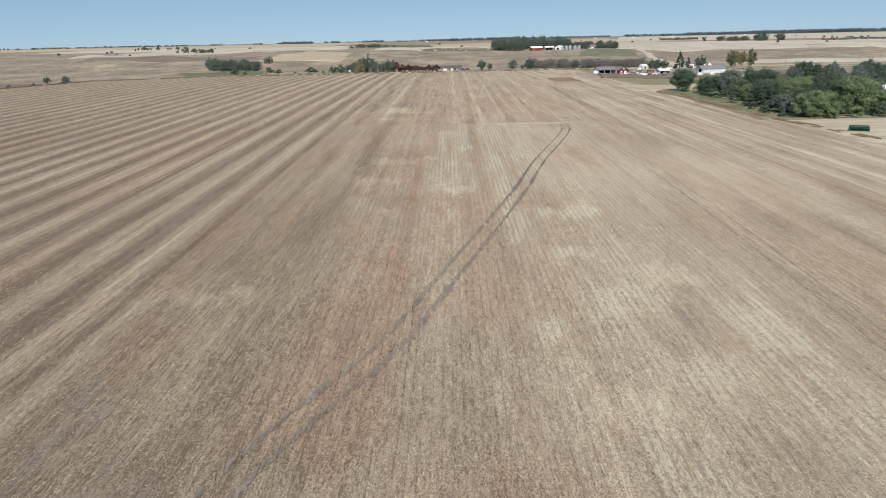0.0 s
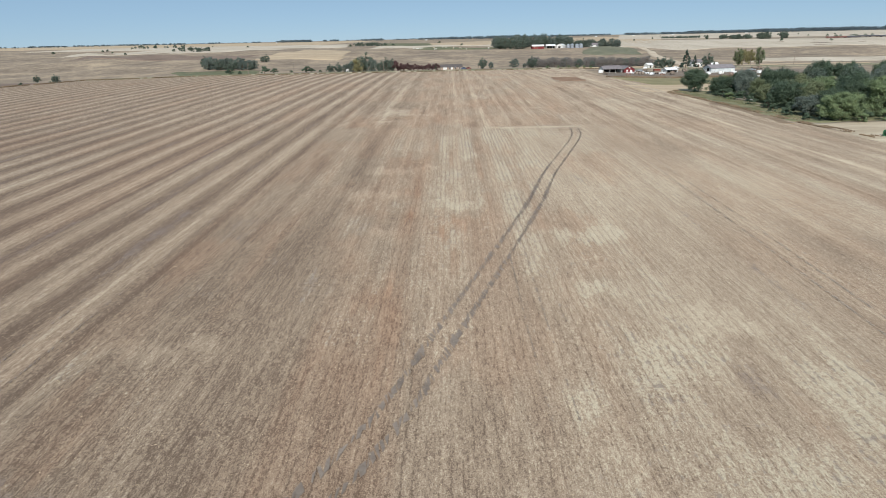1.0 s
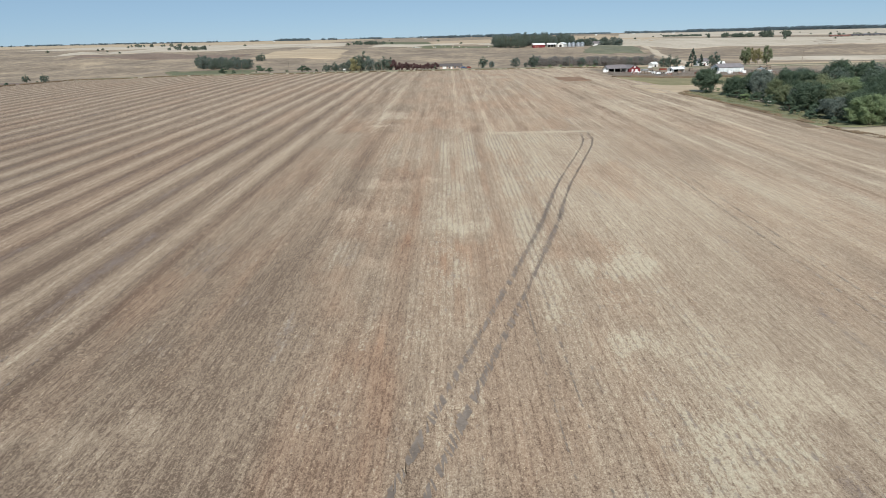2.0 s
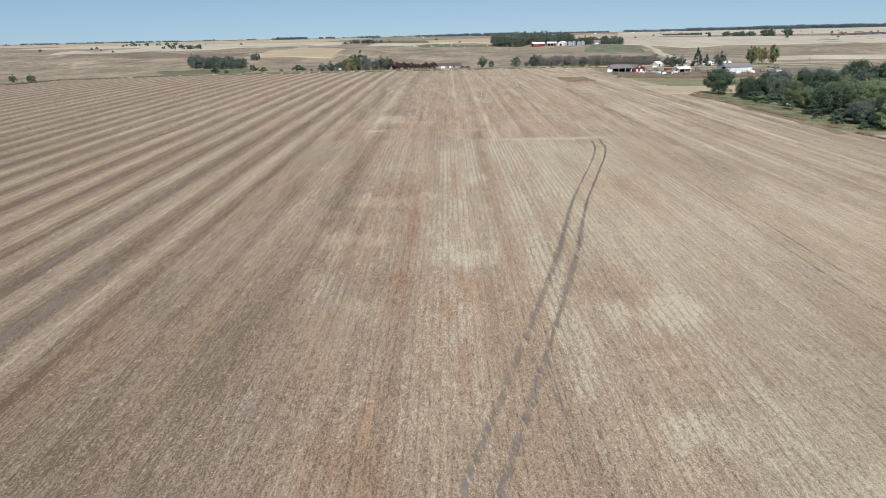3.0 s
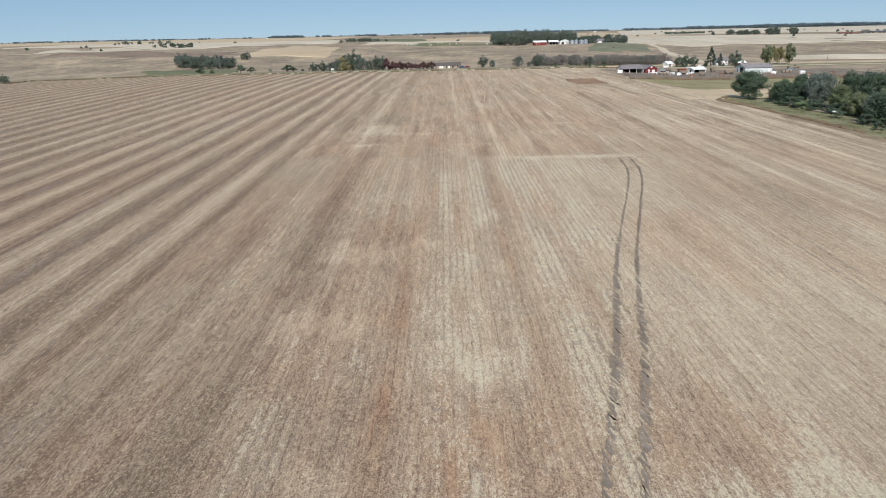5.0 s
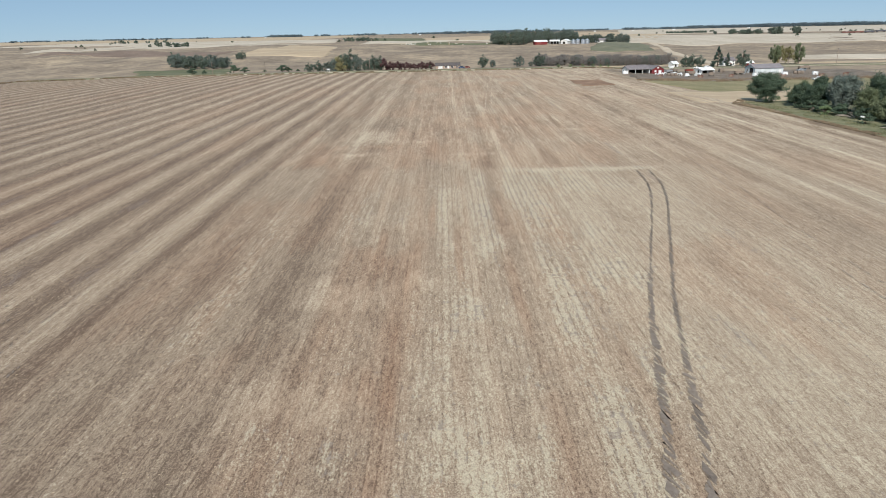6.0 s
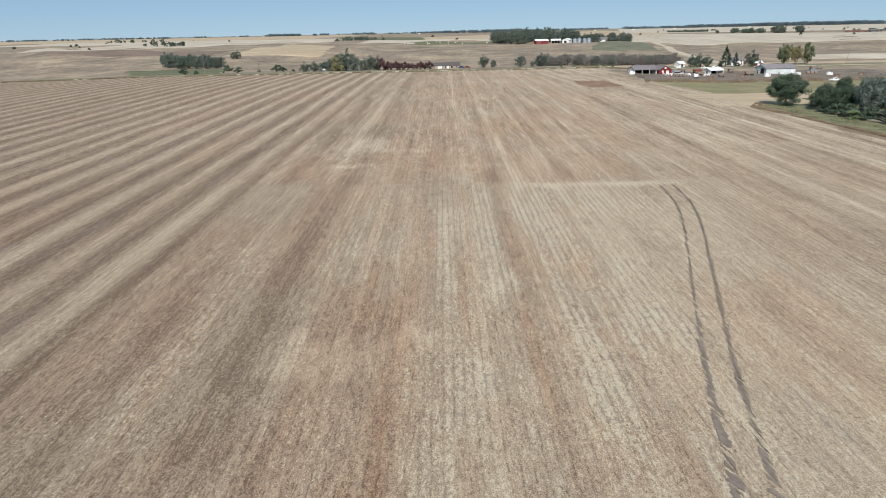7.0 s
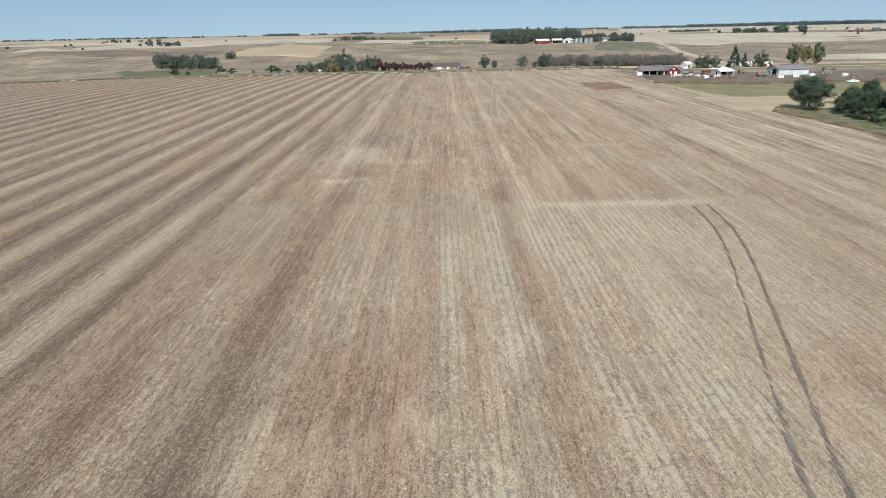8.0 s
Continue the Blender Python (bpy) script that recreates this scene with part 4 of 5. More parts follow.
BUSH = (4, 2.6, 1.9, 2.0, 3600, 0.19, "leaf_green", "bark", "round", 22)
BUSH_DARK = (4, 2.6, 1.9, 2.0, 3600, 0.19, "leaf_dark", "bark", "round", 22)
POPLAR = (15, 4.2, 7.2, 8.0, 13000, 0.24, "leaf_olive", "pale_bark", "round", 40)
POPLAR_GOLD = (15, 4.2, 6.6, 7.6, 13000, 0.24, "leaf_gold", "pale_bark", "round", 40)
SPRUCE = (10, 3.6, 4.8, 5.2, 4200, 0.28, "needle", "bark", "spruce", 44)
FAR_DARK = (11, 4.8, 5.2, 5.4, 3600, 0.34, "leaf_mid", "bark", "round", 56)
FAR_GREEN = (11, 4.8, 5.2, 5.3, 3600, 0.34, "leaf_grey", "bark", "round", 56)
FAR_GOLD = (11, 4.8, 5.0, 5.4, 3600, 0.34, "leaf_gold", "bark", "round", 56)
RED_SHRUB = (4.5, 3.0, 2.2, 2.4, 4000, 0.2, "leaf_red", "bark", "round", 24)
BARE = (7.5, 3.4, 3.6, 3.6, 3200, 0.2, "twig", "bark", "round", 50)

tree(LONE, (100.8, 298.5), 1.04, "broad dark green tree standing alone at the field corner", stretch=0.97)
belt = [(BROAD_DARK, "dark green broadleaf tree in the shelter belt"), (BROAD_GREY, "grey green tree with pale trunk in the belt"), (BROAD_OLIVE, "olive green tree in the shelter belt"), (BROAD_GREEN, "fresh green broadleaf tree in the shelter belt")]


def belt_tree(kind, x, y, s, stretch=1.0):
    tree(belt[kind][0], (x, y), s, belt[kind][1], "shelter belt trees", stretch=stretch)


# front of the belt, from its far end to the side field: kind, place, spread, height
for kind, x, y, s, k in ((2, 108.8, 295.7, 0.59, 0.9), (2, 114.3, 301.3, 0.66, 1.0), (0, 120.8, 303.6, 0.75, 1.0), (0, 106.1, 287.0, 0.77, 0.9), (0, 107.1, 279.5, 0.91, 0.8), (1, 109.8, 271.0, 1.04, 1.08), (1, 113.0, 278.5, 0.96, 1.1), (0, 114.9, 263.3, 1.19, 0.9), (2, 110.3, 260.2, 0.95, 0.85), (1, 120.4, 267.8, 1.17, 1.0), (0, 117.3, 255.1, 1.16, 0.95), (2, 109.4, 251.0, 0.84, 0.8)):
    belt_tree(kind, x, y, s, k)
for kind, x, y, s, k in ((1, 109.2, 241.2, 0.94, 0.8), (0, 107.5, 232.7, 1.29, 0.66), (2, 117.1, 245.5, 1.15, 0.9), (3, 120.1, 234.1, 1.65, 0.62), (2, 110.1, 221.8, 1.12, 0.85), (0, 120.6, 220.5, 1.22, 0.95), (1, 104.0, 212.0, 1.06, 0.62), (0, 108.2, 207.4, 1.00, 0.8), (3, 106.5, 200.0, 1.22, 0.68), (3, 121.6, 206.2, 1.55, 0.76), (0, 114.4, 209.7, 1.10, 0.9), (3, 130.5, 204.1, 1.10, 0.7), (0, 135.3, 207.4, 0.90, 0.8)):
    belt_tree(kind, x, y, s, k)
back = ((BACK_DARK, "dark green tree at the back of the belt"), (BACK_GREEN, "green tree at the back of the belt"), (BACK_GREY, "grey green tree at the back of the belt"))
for i in range(40):
    x, y = rng.uniform(120, 178), rng.uniform(228, 305)
    k, s = int(rng.choice([0, 0, 0, 1, 2])), rng.uniform(0.9, 1.25)
    if (abs(x - 0.632 * y) > 7 or y > 256) and x - 0.47 * y > 7 and y - 0.4 * x > 160:
        tree(back[k][0], (x, y), s, back[k][1], "shelter belt trees")
for x, y, s, k in ((102.8, 248.3, 0.7, 1), (98.5, 213.1, 0.6, 1), (98.8, 203.1, 0.5, 1), (111.1, 300.2, 0.5, 0), (99.2, 224.3, 0.55, 1), (108.0, 304.8, 0.35, 0), (101.8, 232.7, 0.8, 1), (101.1, 218.0, 0.9, 1), (106.8, 256.4, 0.8, 1), (104.0, 203.1, 0.8, 1), (112.0, 200.0, 1.0, 1), (118.0, 198.0, 0.9, 0), (125.0, 199.0, 1.0, 1), (110.0, 196.0, 0.7, 0), (103.4, 281.7, 0.6, 1), (106.6, 266.7, 0.8, 1), (132.0, 201.0, 1.0, 0), (104.5, 272.1, 0.9, 1), (103.5, 277.0, 0.8, 1), (103.0, 267.0, 0.7, 0), (105.2, 263.8, 0.7, 1)):
    tree((BUSH, BUSH_DARK)[k], (x, y), s, "leafy green bush at the edge of the trees", "edge bushes", "bush")

# far side of the road
row = [(-93, 549, FAR_DARK, 0.55), (-87, 552, FAR_DARK, 0.62), (-81, 550, FAR_GREEN, 0.6), (-76, 556, FAR_GREEN, 0.75), (-71, 552, FAR_GOLD, 0.95), (-66, 553, FAR_DARK, 1.15), (-60, 551, FAR_GREEN, 0.85), (-54, 551, FAR_DARK, 0.7), (-49, 552, FAR_DARK, 0.85), (-45, 553, FAR_DARK, 0.8)]
for x, y, k, s in row:
    tree(k, (x, y), 1.17 * s, "golden autumn tree in the roadside row" if k is FAR_GOLD else "dark green tree in the roadside row", "roadside trees", sink=0.9)
for i in range(12):
    tree(RED_SHRUB, (-41 + 2.75 * i, 549 + rng.uniform(-1, 1)), rng.uniform(0.8, 1.2) * (1.35 if i == 0 else 1), "dark red autumn shrub in the roadside hedge", "red hedge", "shrub")
tree(BUSH_DARK, (-12.5, 551), 1.1, "dark cone shaped yard bush", "", "bush")
for x, y, s, k in ((26, 572, 0.80, FAR_DARK), (33, 572, 0.5, FAR_GREEN), (52, 576, 0.72, FAR_GREEN), (60, 574, 0.36, FAR_GREEN), (66, 570, 0.82, FAR_DARK)):
    tree(k, (x, y), s, "single round tree on the far side of the road", "valley trees")
for i in range(72):
    t = i / 71
    leafy = i % 9 == 1
    tree(FAR_GREEN if leafy else BARE, (66 + 100 * t + rng.uniform(-2, 2), 580 + 18 * t + rng.uniform(-9, 9)), rng.uniform(0.75, 1.2) * (0.6 if leafy else 1), "muted green tree among bare creek trees" if leafy else "bare grey brown tree in the creek belt", "creek belt trees")
for x, y in ((72, 526), (80, 527), (88, 528), (94, 524), (99, 525), (104, 526)):
    tree(BUSH, (x, y), 0.5, "low green bush beside the road", "roadside bushes", "bush")

# hollow in the west
for i in range(20):
    x = -234 + 52 * (i / 19)
    tree(FAR_GREEN if i % 3 else FAR_DARK, (x + rng.uniform(-2, 2), 672 - 0.35 * (x + 234) + rng.uniform(-8, 12)), rng.uniform(0.55, 1.15), "grey green tree in the hollow grove", "hollow grove")
tree(FAR_DARK, (-190, 730), 0.72, "pair of dark trees on the pasture slope")
tree(FAR_DARK, (-195, 734), 0.55, "small dark tree on the pasture slope")
for x, y, s in ((-165, 528, 1.1), (-158, 530, 0.7), (-144, 548, 1.4), (-136, 546, 1.0), (-126, 560, 0.5), (-113, 556, 1.25), (-109, 557, 0.9), (-102, 555, 0.5)):
    tree(BUSH_DARK, (x, y), s, "low dark bush below the field edge", "valley bushes", "bush")

# farmyard trees
tree(POPLAR, (223, 553), 0.9, "tall olive green poplar behind the sheds", "poplars")
tree(POPLAR_GOLD, (228.5, 556), 0.86, "tall yellowing poplar behind the sheds", "poplars")
tree(POPLAR_GOLD, (233.5, 554), 0.82, "tall yellowing poplar behind the sheds", "poplars")
tree(POPLAR, (239.5, 552), 0.95, "tall olive green poplar behind the sheds", "poplars")
for x, y, s in ((152, 521, 0.72), (156.5, 523, 0.78), (161, 521, 0.70), (186, 515, 0.9)):
    tree(FAR_DARK, (x, y), s, "dark round farmyard tree", "farmyard trees")
for x, y, s in ((172, 520, 1.25), (179, 522, 0.85)):
    tree(SPRUCE, (x, y), s, "dark green spruce by the farmhouse", "farmyard spruces", "spruce")

# hill farm and distance
for i in range(95):
    x = 62 + 158 * rng.random()
    y = 905 + 60 * rng.random() + (18 if abs(x - 184) < 10 else 0)
    k = (FAR_DARK, FAR_DARK, FAR_GREEN, FAR_GOLD)[0 if rng.random() < 0.4 else int(rng.choice([1, 2, 2, 2, 2, 3]))]
    tree(k, (x, y), rng.uniform(0.75, 1.15) * (1.35 if x < 160 else 0.9), "tree in the grove behind the hill farm", "hill farm grove")
for x, y in ((177, 897), (190, 898)):
    tree(FAR_GREEN, (x, y), 0.55, "small tree before the hill house", "hill farm grove")
for x, y in ((64, 893), (70, 889), (77, 892), (84, 890), (92, 894)):
    tree(FAR_DARK, (x, y), 1.25, "dark tree beside the hill farm", "hill farm grove")


# windbreaks on the far plain, too far to tell one tree from the next
WINDBREAK = [crown_mesh("clump", 4.4, 4.6, 4.6, 220, 1.1, M["leaf_dark"], "round", 18, 70 + i) for i in range(4)]
WINDBREAK = [np.array([v.co for v in me.vertices]).reshape(-1, 4, 3) for me in WINDBREAK]
far_leaves, plain_leaves = [], []


def far_grove(cx, cy, half, count, s=1.0):
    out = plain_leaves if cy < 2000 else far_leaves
    for i in range(count):
        x, y, k = cx + rng.uniform(-half, half), cy + rng.uniform(-0.3, 0.3) * half, s * rng.uniform(0.7, 1.15)
        z = float(height(x, y))
        out.append(WINDBREAK[i % 4] * k + np.array([x, y, z]))
        out.append(np.array([[(-0.3, 0, 0), (0.3, 0, 0), (0.2, 0, 3), (-0.2, 0, 3)], [(0, -0.3, 0), (0, 0.3, 0), (0, 0.2, 3), (0, -0.2, 3)]]) + np.array([x, y, z]))


far_grove(-150, 1340, 30, 22, 0.8)
far_grove(-700, 1700, 70, 14, 0.9)
far_grove(-420, 1150, 30, 14, 0.8)
far_grove(492, 1500, 42, 70, 0.5)
far_grove(536, 1330, 28, 44, 0.85)
far_grove(571, 1290, 9, 9, 1.4)
far_grove(607, 1290, 6, 6, 1.25)
far_grove(480, 1340, 10, 3, 0.6)
far_grove(760, 1330, 40, 10, 0.5)
# open groups along the western skyline
for cx, cy, half, count, s in ((-1005, 3000, 30, 14, 0.9), (-837, 3050, 22, 10, 0.9), (-740, 3100, 25, 8, 0.7), (-640, 2950, 62, 70, 1.15), (-505, 3000, 32, 24, 0.95), (-330, 3000, 45, 30, 1.0), (-200, 3050, 40, 18, 0.7), (-60, 2900, 70, 60, 0.9), (60, 2800, 60, 60, 1.1), (200, 2700, 90, 110, 1.2), (360, 2800, 80, 70, 1.0), (-1250, 3000, 120, 60, 0.9), (-1700, 2900, 300, 60, 0.9)):
    far_grove(cx, cy, half, count, s)
WINDBREAK = [w[::2] for w in WINDBREAK]
for cx in range(-2500, 500, 330):
    far_grove(cx + rng.uniform(-150, 150), rng.uniform(3600, 4400), rng.uniform(60, 190), 60, rng.uniform(0.5, 0.9))
# closed belts in the east
for cx, cy, half, count, s in ((620, 3300, 130, 130, 0.9), (900, 3000, 150, 150, 1.1), (1180, 3000, 170, 220, 1.4), (1480, 2950, 190, 260, 1.65), (1830, 2900, 220, 260, 1.7), (2200, 2850, 230, 200, 1.5), (2700, 2850, 300, 150, 1.4)):
    far_grove(cx, cy, half, count, s)
# skyline clumps wear the haze-tinted leaf
tagged(new("far_windbreaks", quads_mesh("far_windbreaks", np.concatenate(far_leaves), M["leaf_hazed"])), "dark windbreaks on the far plain", "trees", kind="stuff")
tagged(new("plain_windbreaks", quads_mesh("plain_windbreaks", np.concatenate(plain_leaves), M["leaf_mid"])), "green grey windbreak trees on the plain", "trees", kind="stuff")
for i in range(40):
    x = rng.uniform(-900, 900)
    tree(BUSH_DARK, (x, rng.uniform(1000, 1900)), rng.uniform(0.6, 1.2), "lone dark bush on the plain", "plain bushes", "bush")


# ---- buildings ----
def gable_building(name, at, turn, size, wall, roof, label, category, open_front=False, doors=(), windows=(), trim="white"):
    """A building with its ridge along x. size: length, width, wall height, roof rise. doors and windows: side (s n e w), place, width, height, sill, material."""
    L, W, h, r = size
    root = thing(name, at, turn, label, category, sink=0.15)
    for s in (-1, 1):
        if not (open_front and s < 0):
            part("wall", box((L - 0.4, 0.2, h), (0, s * (W / 2 - 0.1), h / 2)), wall, root)
        gab = prism([(-W / 2, 0), (W / 2, 0), (W / 2, h), (0, h + r), (-W / 2, h)], 0.2, pose(s * (L / 2 - 0.1), 0, 0, 0, 0, 90))
        part("gable_wall", gab, wall, root)
        slope = math.hypot(W / 2 + 0.4, r * (W / 2 + 0.4) / (W / 2))
        tilt = math.degrees(math.atan2(r, W / 2))
        mid = (0, s * (W / 4 + 0.2), h + r / 2 - r * 0.2 / (W / 2) + 0.12)
        part("roof_slope", box((L + 0.8, slope, 0.14), mid, 0, (-s * tilt, 0, 0)), roof, root)
    part("ridge_cap", box((L + 0.82, 0.35, 0.1), (0, 0, h + r + 0.18)), roof, root)
    if open_front:
        for i in range(int(L // 3.2) + 1):
            x = -L / 2 + 0.2 + i * (L - 0.4) / (L // 3.2)
            part("post", box((0.2, 0.2, h), (x, -W / 2 + 0.1, h / 2)), trim_mat(trim), root)
        # added near-black sheet before the back wall, in place of inner shade
        part("back_lining", box((L - 0.6, 0.1, h), (0, W / 2 - 0.3, h / 2)), M["dark"], root)
    for kind, items in (("door", doors), ("window", windows)):
        for side, u, w, hh, sill, mat in items:
            t, off = {"s": (0, W / 2), "n": (180, W / 2), "w": (-90, L / 2), "e": (90, L / 2)}[side]
            fm = pose(0, 0, 0, 0, 0, t)
            d = box((w, 0.08, hh), (u, -off - 0.01, sill + hh / 2))
            d.transform(fm)
            ob = part(kind, d, M[mat], root)
            f = bmesh.new()
            for sz, ct in (((w + 0.3, 0.1, 0.15), (u, -off - 0.03, sill + hh + 0.07)), ((0.15, 0.1, hh), (u - w / 2 - 0.07, -off - 0.03, sill + hh / 2)), ((0.15, 0.1, hh), (u + w / 2 + 0.07, -off - 0.03, sill + hh / 2))):
                bmesh.ops.create_cube(f, size=1, matrix=fm @ pose(*ct) @ Matrix.Diagonal((*sz, 1)))
            part(kind + "_trim", f, trim_mat(trim), ob)
    return root


def trim_mat(key):
    return M[key]


gable_building("barn", (101, 450), 12, (12.5, 7, 2.3, 1.6), M["white"], M["grey_roof"], "long white barn with grey roof and open front", "barn", True, [("w", 0.8, 1.4, 1.9, 0, "dark")], [("w", -2.0, 0.7, 0.8, 1.0, "glass")])
gable_building("red_barn", (112.3, 457), 100, (11, 7.0, 2.5, 1.9), M["red"], M["grey_roof"], "dark red barn with grey roof and white door", "barn", False, [("w", 1.2, 1.3, 1.9, 0, "white")], [("w", 0.0, 0.7, 0.7, 3.0, "white"), ("w", -1.4, 0.8, 0.9, 1.1, "white")])
gable_building("barn_wing", (104, 461), 12, (11, 6, 2.3, 1.7), M["white"], M["grey_roof"], "low white barn wing with grey roof", "barn", False, [("s", 1, 2, 2, 0, "dark")])
gable_building("calf_shed", (140, 456), 14, (7.6, 6.4, 1.9, 1.1), M["white"], M["white_roof"], "low white open cattle shed with white roof", "shed", True, [("w", 0, 1.2, 1.8, 0, "dark")])
gable_building("machine_shed", (168, 447), 6, (15.6, 10, 2.9, 1.8), M["pale_sheet"], M["brown_roof"], "large pale grey machine shed with brown metal roof", "shed", False, [("w", 1.5, 3.4, 3.0, 0, "dark"), ("w", -2.6, 1.1, 2.1, 0, "dark"), ("s", 6, 1.0, 2.0, 0, "white")])
gable_building("farmhouse", (186, 540), 10, (8, 6, 3.6, 1.8), M["white"], M["grey_roof"], "white farmhouse behind the spruces", "house", False, [("s", 1, 1, 2, 0, "red")], [("s", -2.5, 0.9, 1.1, 0.9, "glass"), ("s", 3, 0.9, 1.1, 0.9, "glass"), ("s", -2.5, 0.9, 0.9, 2.4, "glass"), ("s", 2.6, 0.9, 0.9, 2.4, "glass")])
gable_building("red_shed", (196, 530), 5, (5, 4, 2, 1.1), M["red"], M["white_roof"], "small red shed with pale roof", "shed", False, [("s", 0, 1.4, 1.6, 0, "white")])
gable_building("white_shed", (150, 538), 30, (5, 4, 2.2, 1.4), M["white"], M["white_roof"], "small white shed by the lane", "shed", False, [("s", 0, 1.4, 1.8, 0, "dark")])
gable_building("white_shed", (156, 246), 25, (9, 7, 3.6, 2.2), M["white"], M["white_roof"], "white metal shed behind the tree belt", "shed", False, [("s", 0, 2.6, 2.6, 0, "white")])
gable_building("house", (1, 566), 2, (17, 9, 2.2, 1.7), M["brick"], M["dark_roof"], "single storey tan brick house with dark roof", "house", False, [("s", -5.2, 2.6, 2.0, 0.1, "white"), ("s", 0.3, 1.0, 2.0, 0.1, "white")], [("s", -1.4, 1.2, 1.1, 0.8, "glass"), ("s", 3.0, 1.5, 1.1, 0.8, "glass"), ("s", 6.2, 1.1, 1.1, 0.8, "glass")])
gable_building("hill_barn", (110, 885), 3, (14.5, 10, 3.2, 1.7), M["red"], M["white_roof"], "red hill barn with white metal roof", "barn", False, [("s", -3, 3, 3, 0, "paint_rust")])
gable_building("hill_shed", (126, 885), 3, (11, 8, 3.0, 1.6), M["white"], M["white_roof"], "open white roofed implement shed", "shed", True)
gable_building("hill_shed", (139, 884), 60, (11, 8, 3.2, 2.0), M["white"], M["white_roof"], "white metal shed at the hill farm", "shed", False, [("w", 0, 3, 2.6, 0, "dark")])
gable_building("hill_house", (184, 906), 3, (11, 8, 2.6, 2.2), M["white"], M["grey_roof"], "white grey roofed house among trees on the hill", "house", False, [("s", 0, 1, 2, 0, "white")], [("s", -3, 1.4, 1.2, 1, "glass"), ("s", 3, 1.4, 1.2, 1, "glass")])
for x, y in ((-150, 1372), (-640, 2600), (-80, 2500), (500, 2400), (640, 2450), (760, 2400), (1050, 2500)):
    gable_building("far_shed", (x, y), rng.uniform(-30, 30), (5 + 4 * rng.random(), 4.5, 1.8, 1.1), M["white"], M["white_roof"], "white shed of a far farm", "shed")


def grain_bin(x, y, r, h):
    root = thing("grain_bin", (x, y), 0, "round galvanised steel grain bin with cone roof", "grain bin", "grain bins", 0.1)
    bm = bmesh.new()
    rings = 14
    vs = []
    for i in range(rings + 1):
        rr = r + (0.05 if i % 2 else 0.0)
        vs.append([bm.verts.new((rr * math.cos(a * math.pi / 14), rr * math.sin(a * math.pi / 14), h * i / rings)) for a in range(28)])
    for i in range(rings):
        for a in range(28):
            bm.faces.new((vs[i][a], vs[i][(a + 1) % 28], vs[i + 1][(a + 1) % 28], vs[i + 1][a]))
    part("body", bm, M["steel"], root)
    part("roof", tube(r + 0.15, 0.35, (0, 0, h), (0, 0, h + r * 0.55), 28), M["steel"], root)
    part("cap", tube(0.4, 0.3, (0, 0, h + r * 0.55), (0, 0, h + r * 0.55 + 0.4), 12), M["steel"], root)
    part("door", box((0.9, 0.1, 1.8), (0, -r - 0.05, 1.0)), M["steel"], root)


for x, y, r, h in ((147.5, 882, 2.2, 3.8), (152.5, 883, 2.5, 4.2), (158, 880, 2.4, 4.0), (163, 881, 2.5, 4.2)):
    grain_bin(x, y, r, h)


# ---- poles, fences, vehicles, yard things ----
def utility_pole(x, y, h=9.0, turn=0.0):
    root = thing("utility_pole", (x, y), turn, "grey weathered wooden utility pole with crossarm", "utility pole", "utility poles", 0.2)
    part("pole", tube(0.17, 0.11, (0, 0, 0), (0, 0, h), 8), M["wood"], root)
    part("crossarm", box((0.12, 2.2, 0.14), (0, 0, h - 0.5)), M["wood"], root)
    for u in (-0.95, 0.6, 0.95):
        part("insulator", tube(0.06, 0.04, (0, u, h - 0.43), (0, u, h - 0.22), 6), M["steel"], root)


for x, y, h in ((-145, 508, 8.5), (-49, 522, 8.5), (20, 507, 6.0), (83, 508, 7.5), (118, 520, 9.5), (205, 560, 10), (270, 560, 10), (-112, 507, 8)):
    utility_pole(x, y, h)


def fence(points, step, label):
    root = new("fence")
    tagged(root, label, "fence")
    posts = []
    for (ax, ay), (bx, by) in zip(points, points[1:]):
        k = max(1, int(math.hypot(bx - ax, by - ay) / step))
        posts += [(ax + (bx - ax) * i / k, ay + (by - ay) * i / k) for i in range(k)]
    posts.append(points[-1])
    me = None
    for x, y in posts:
        if me is None:
            me = bpy.data.meshes.new("post")
            bm = tube(0.09, 0.08, (0, 0, -0.3), (0, 0, 1.35), 6)
            bm.to_mesh(me)
            bm.free()
            me.materials.append(M["wood"])
        ob = part("post", me, None, root)
        ob.location = (x, y, float(height(x, y)))
    for z in (0.6, 1.15):
        bm = bmesh.new()
        for (ax, ay), (bx, by) in zip(posts, posts[1:]):
            tube(0.03, 0.03, (ax, ay, float(height(ax, ay)) + z), (bx, by, float(height(bx, by)) + z), 4, bm)
        part("rail", bm, M["wood"], root)


fence([(86, 388), (128, 393), (170, 398), (215, 400)], 3.0, "weathered wooden pen fence along the pasture")
fence([(88, 400), (94, 440)], 3.0, "weathered wooden pen fence beside the field")
fence([(110, 425), (150, 430), (190, 432)], 3.0, "weathered wooden inner pen fence")


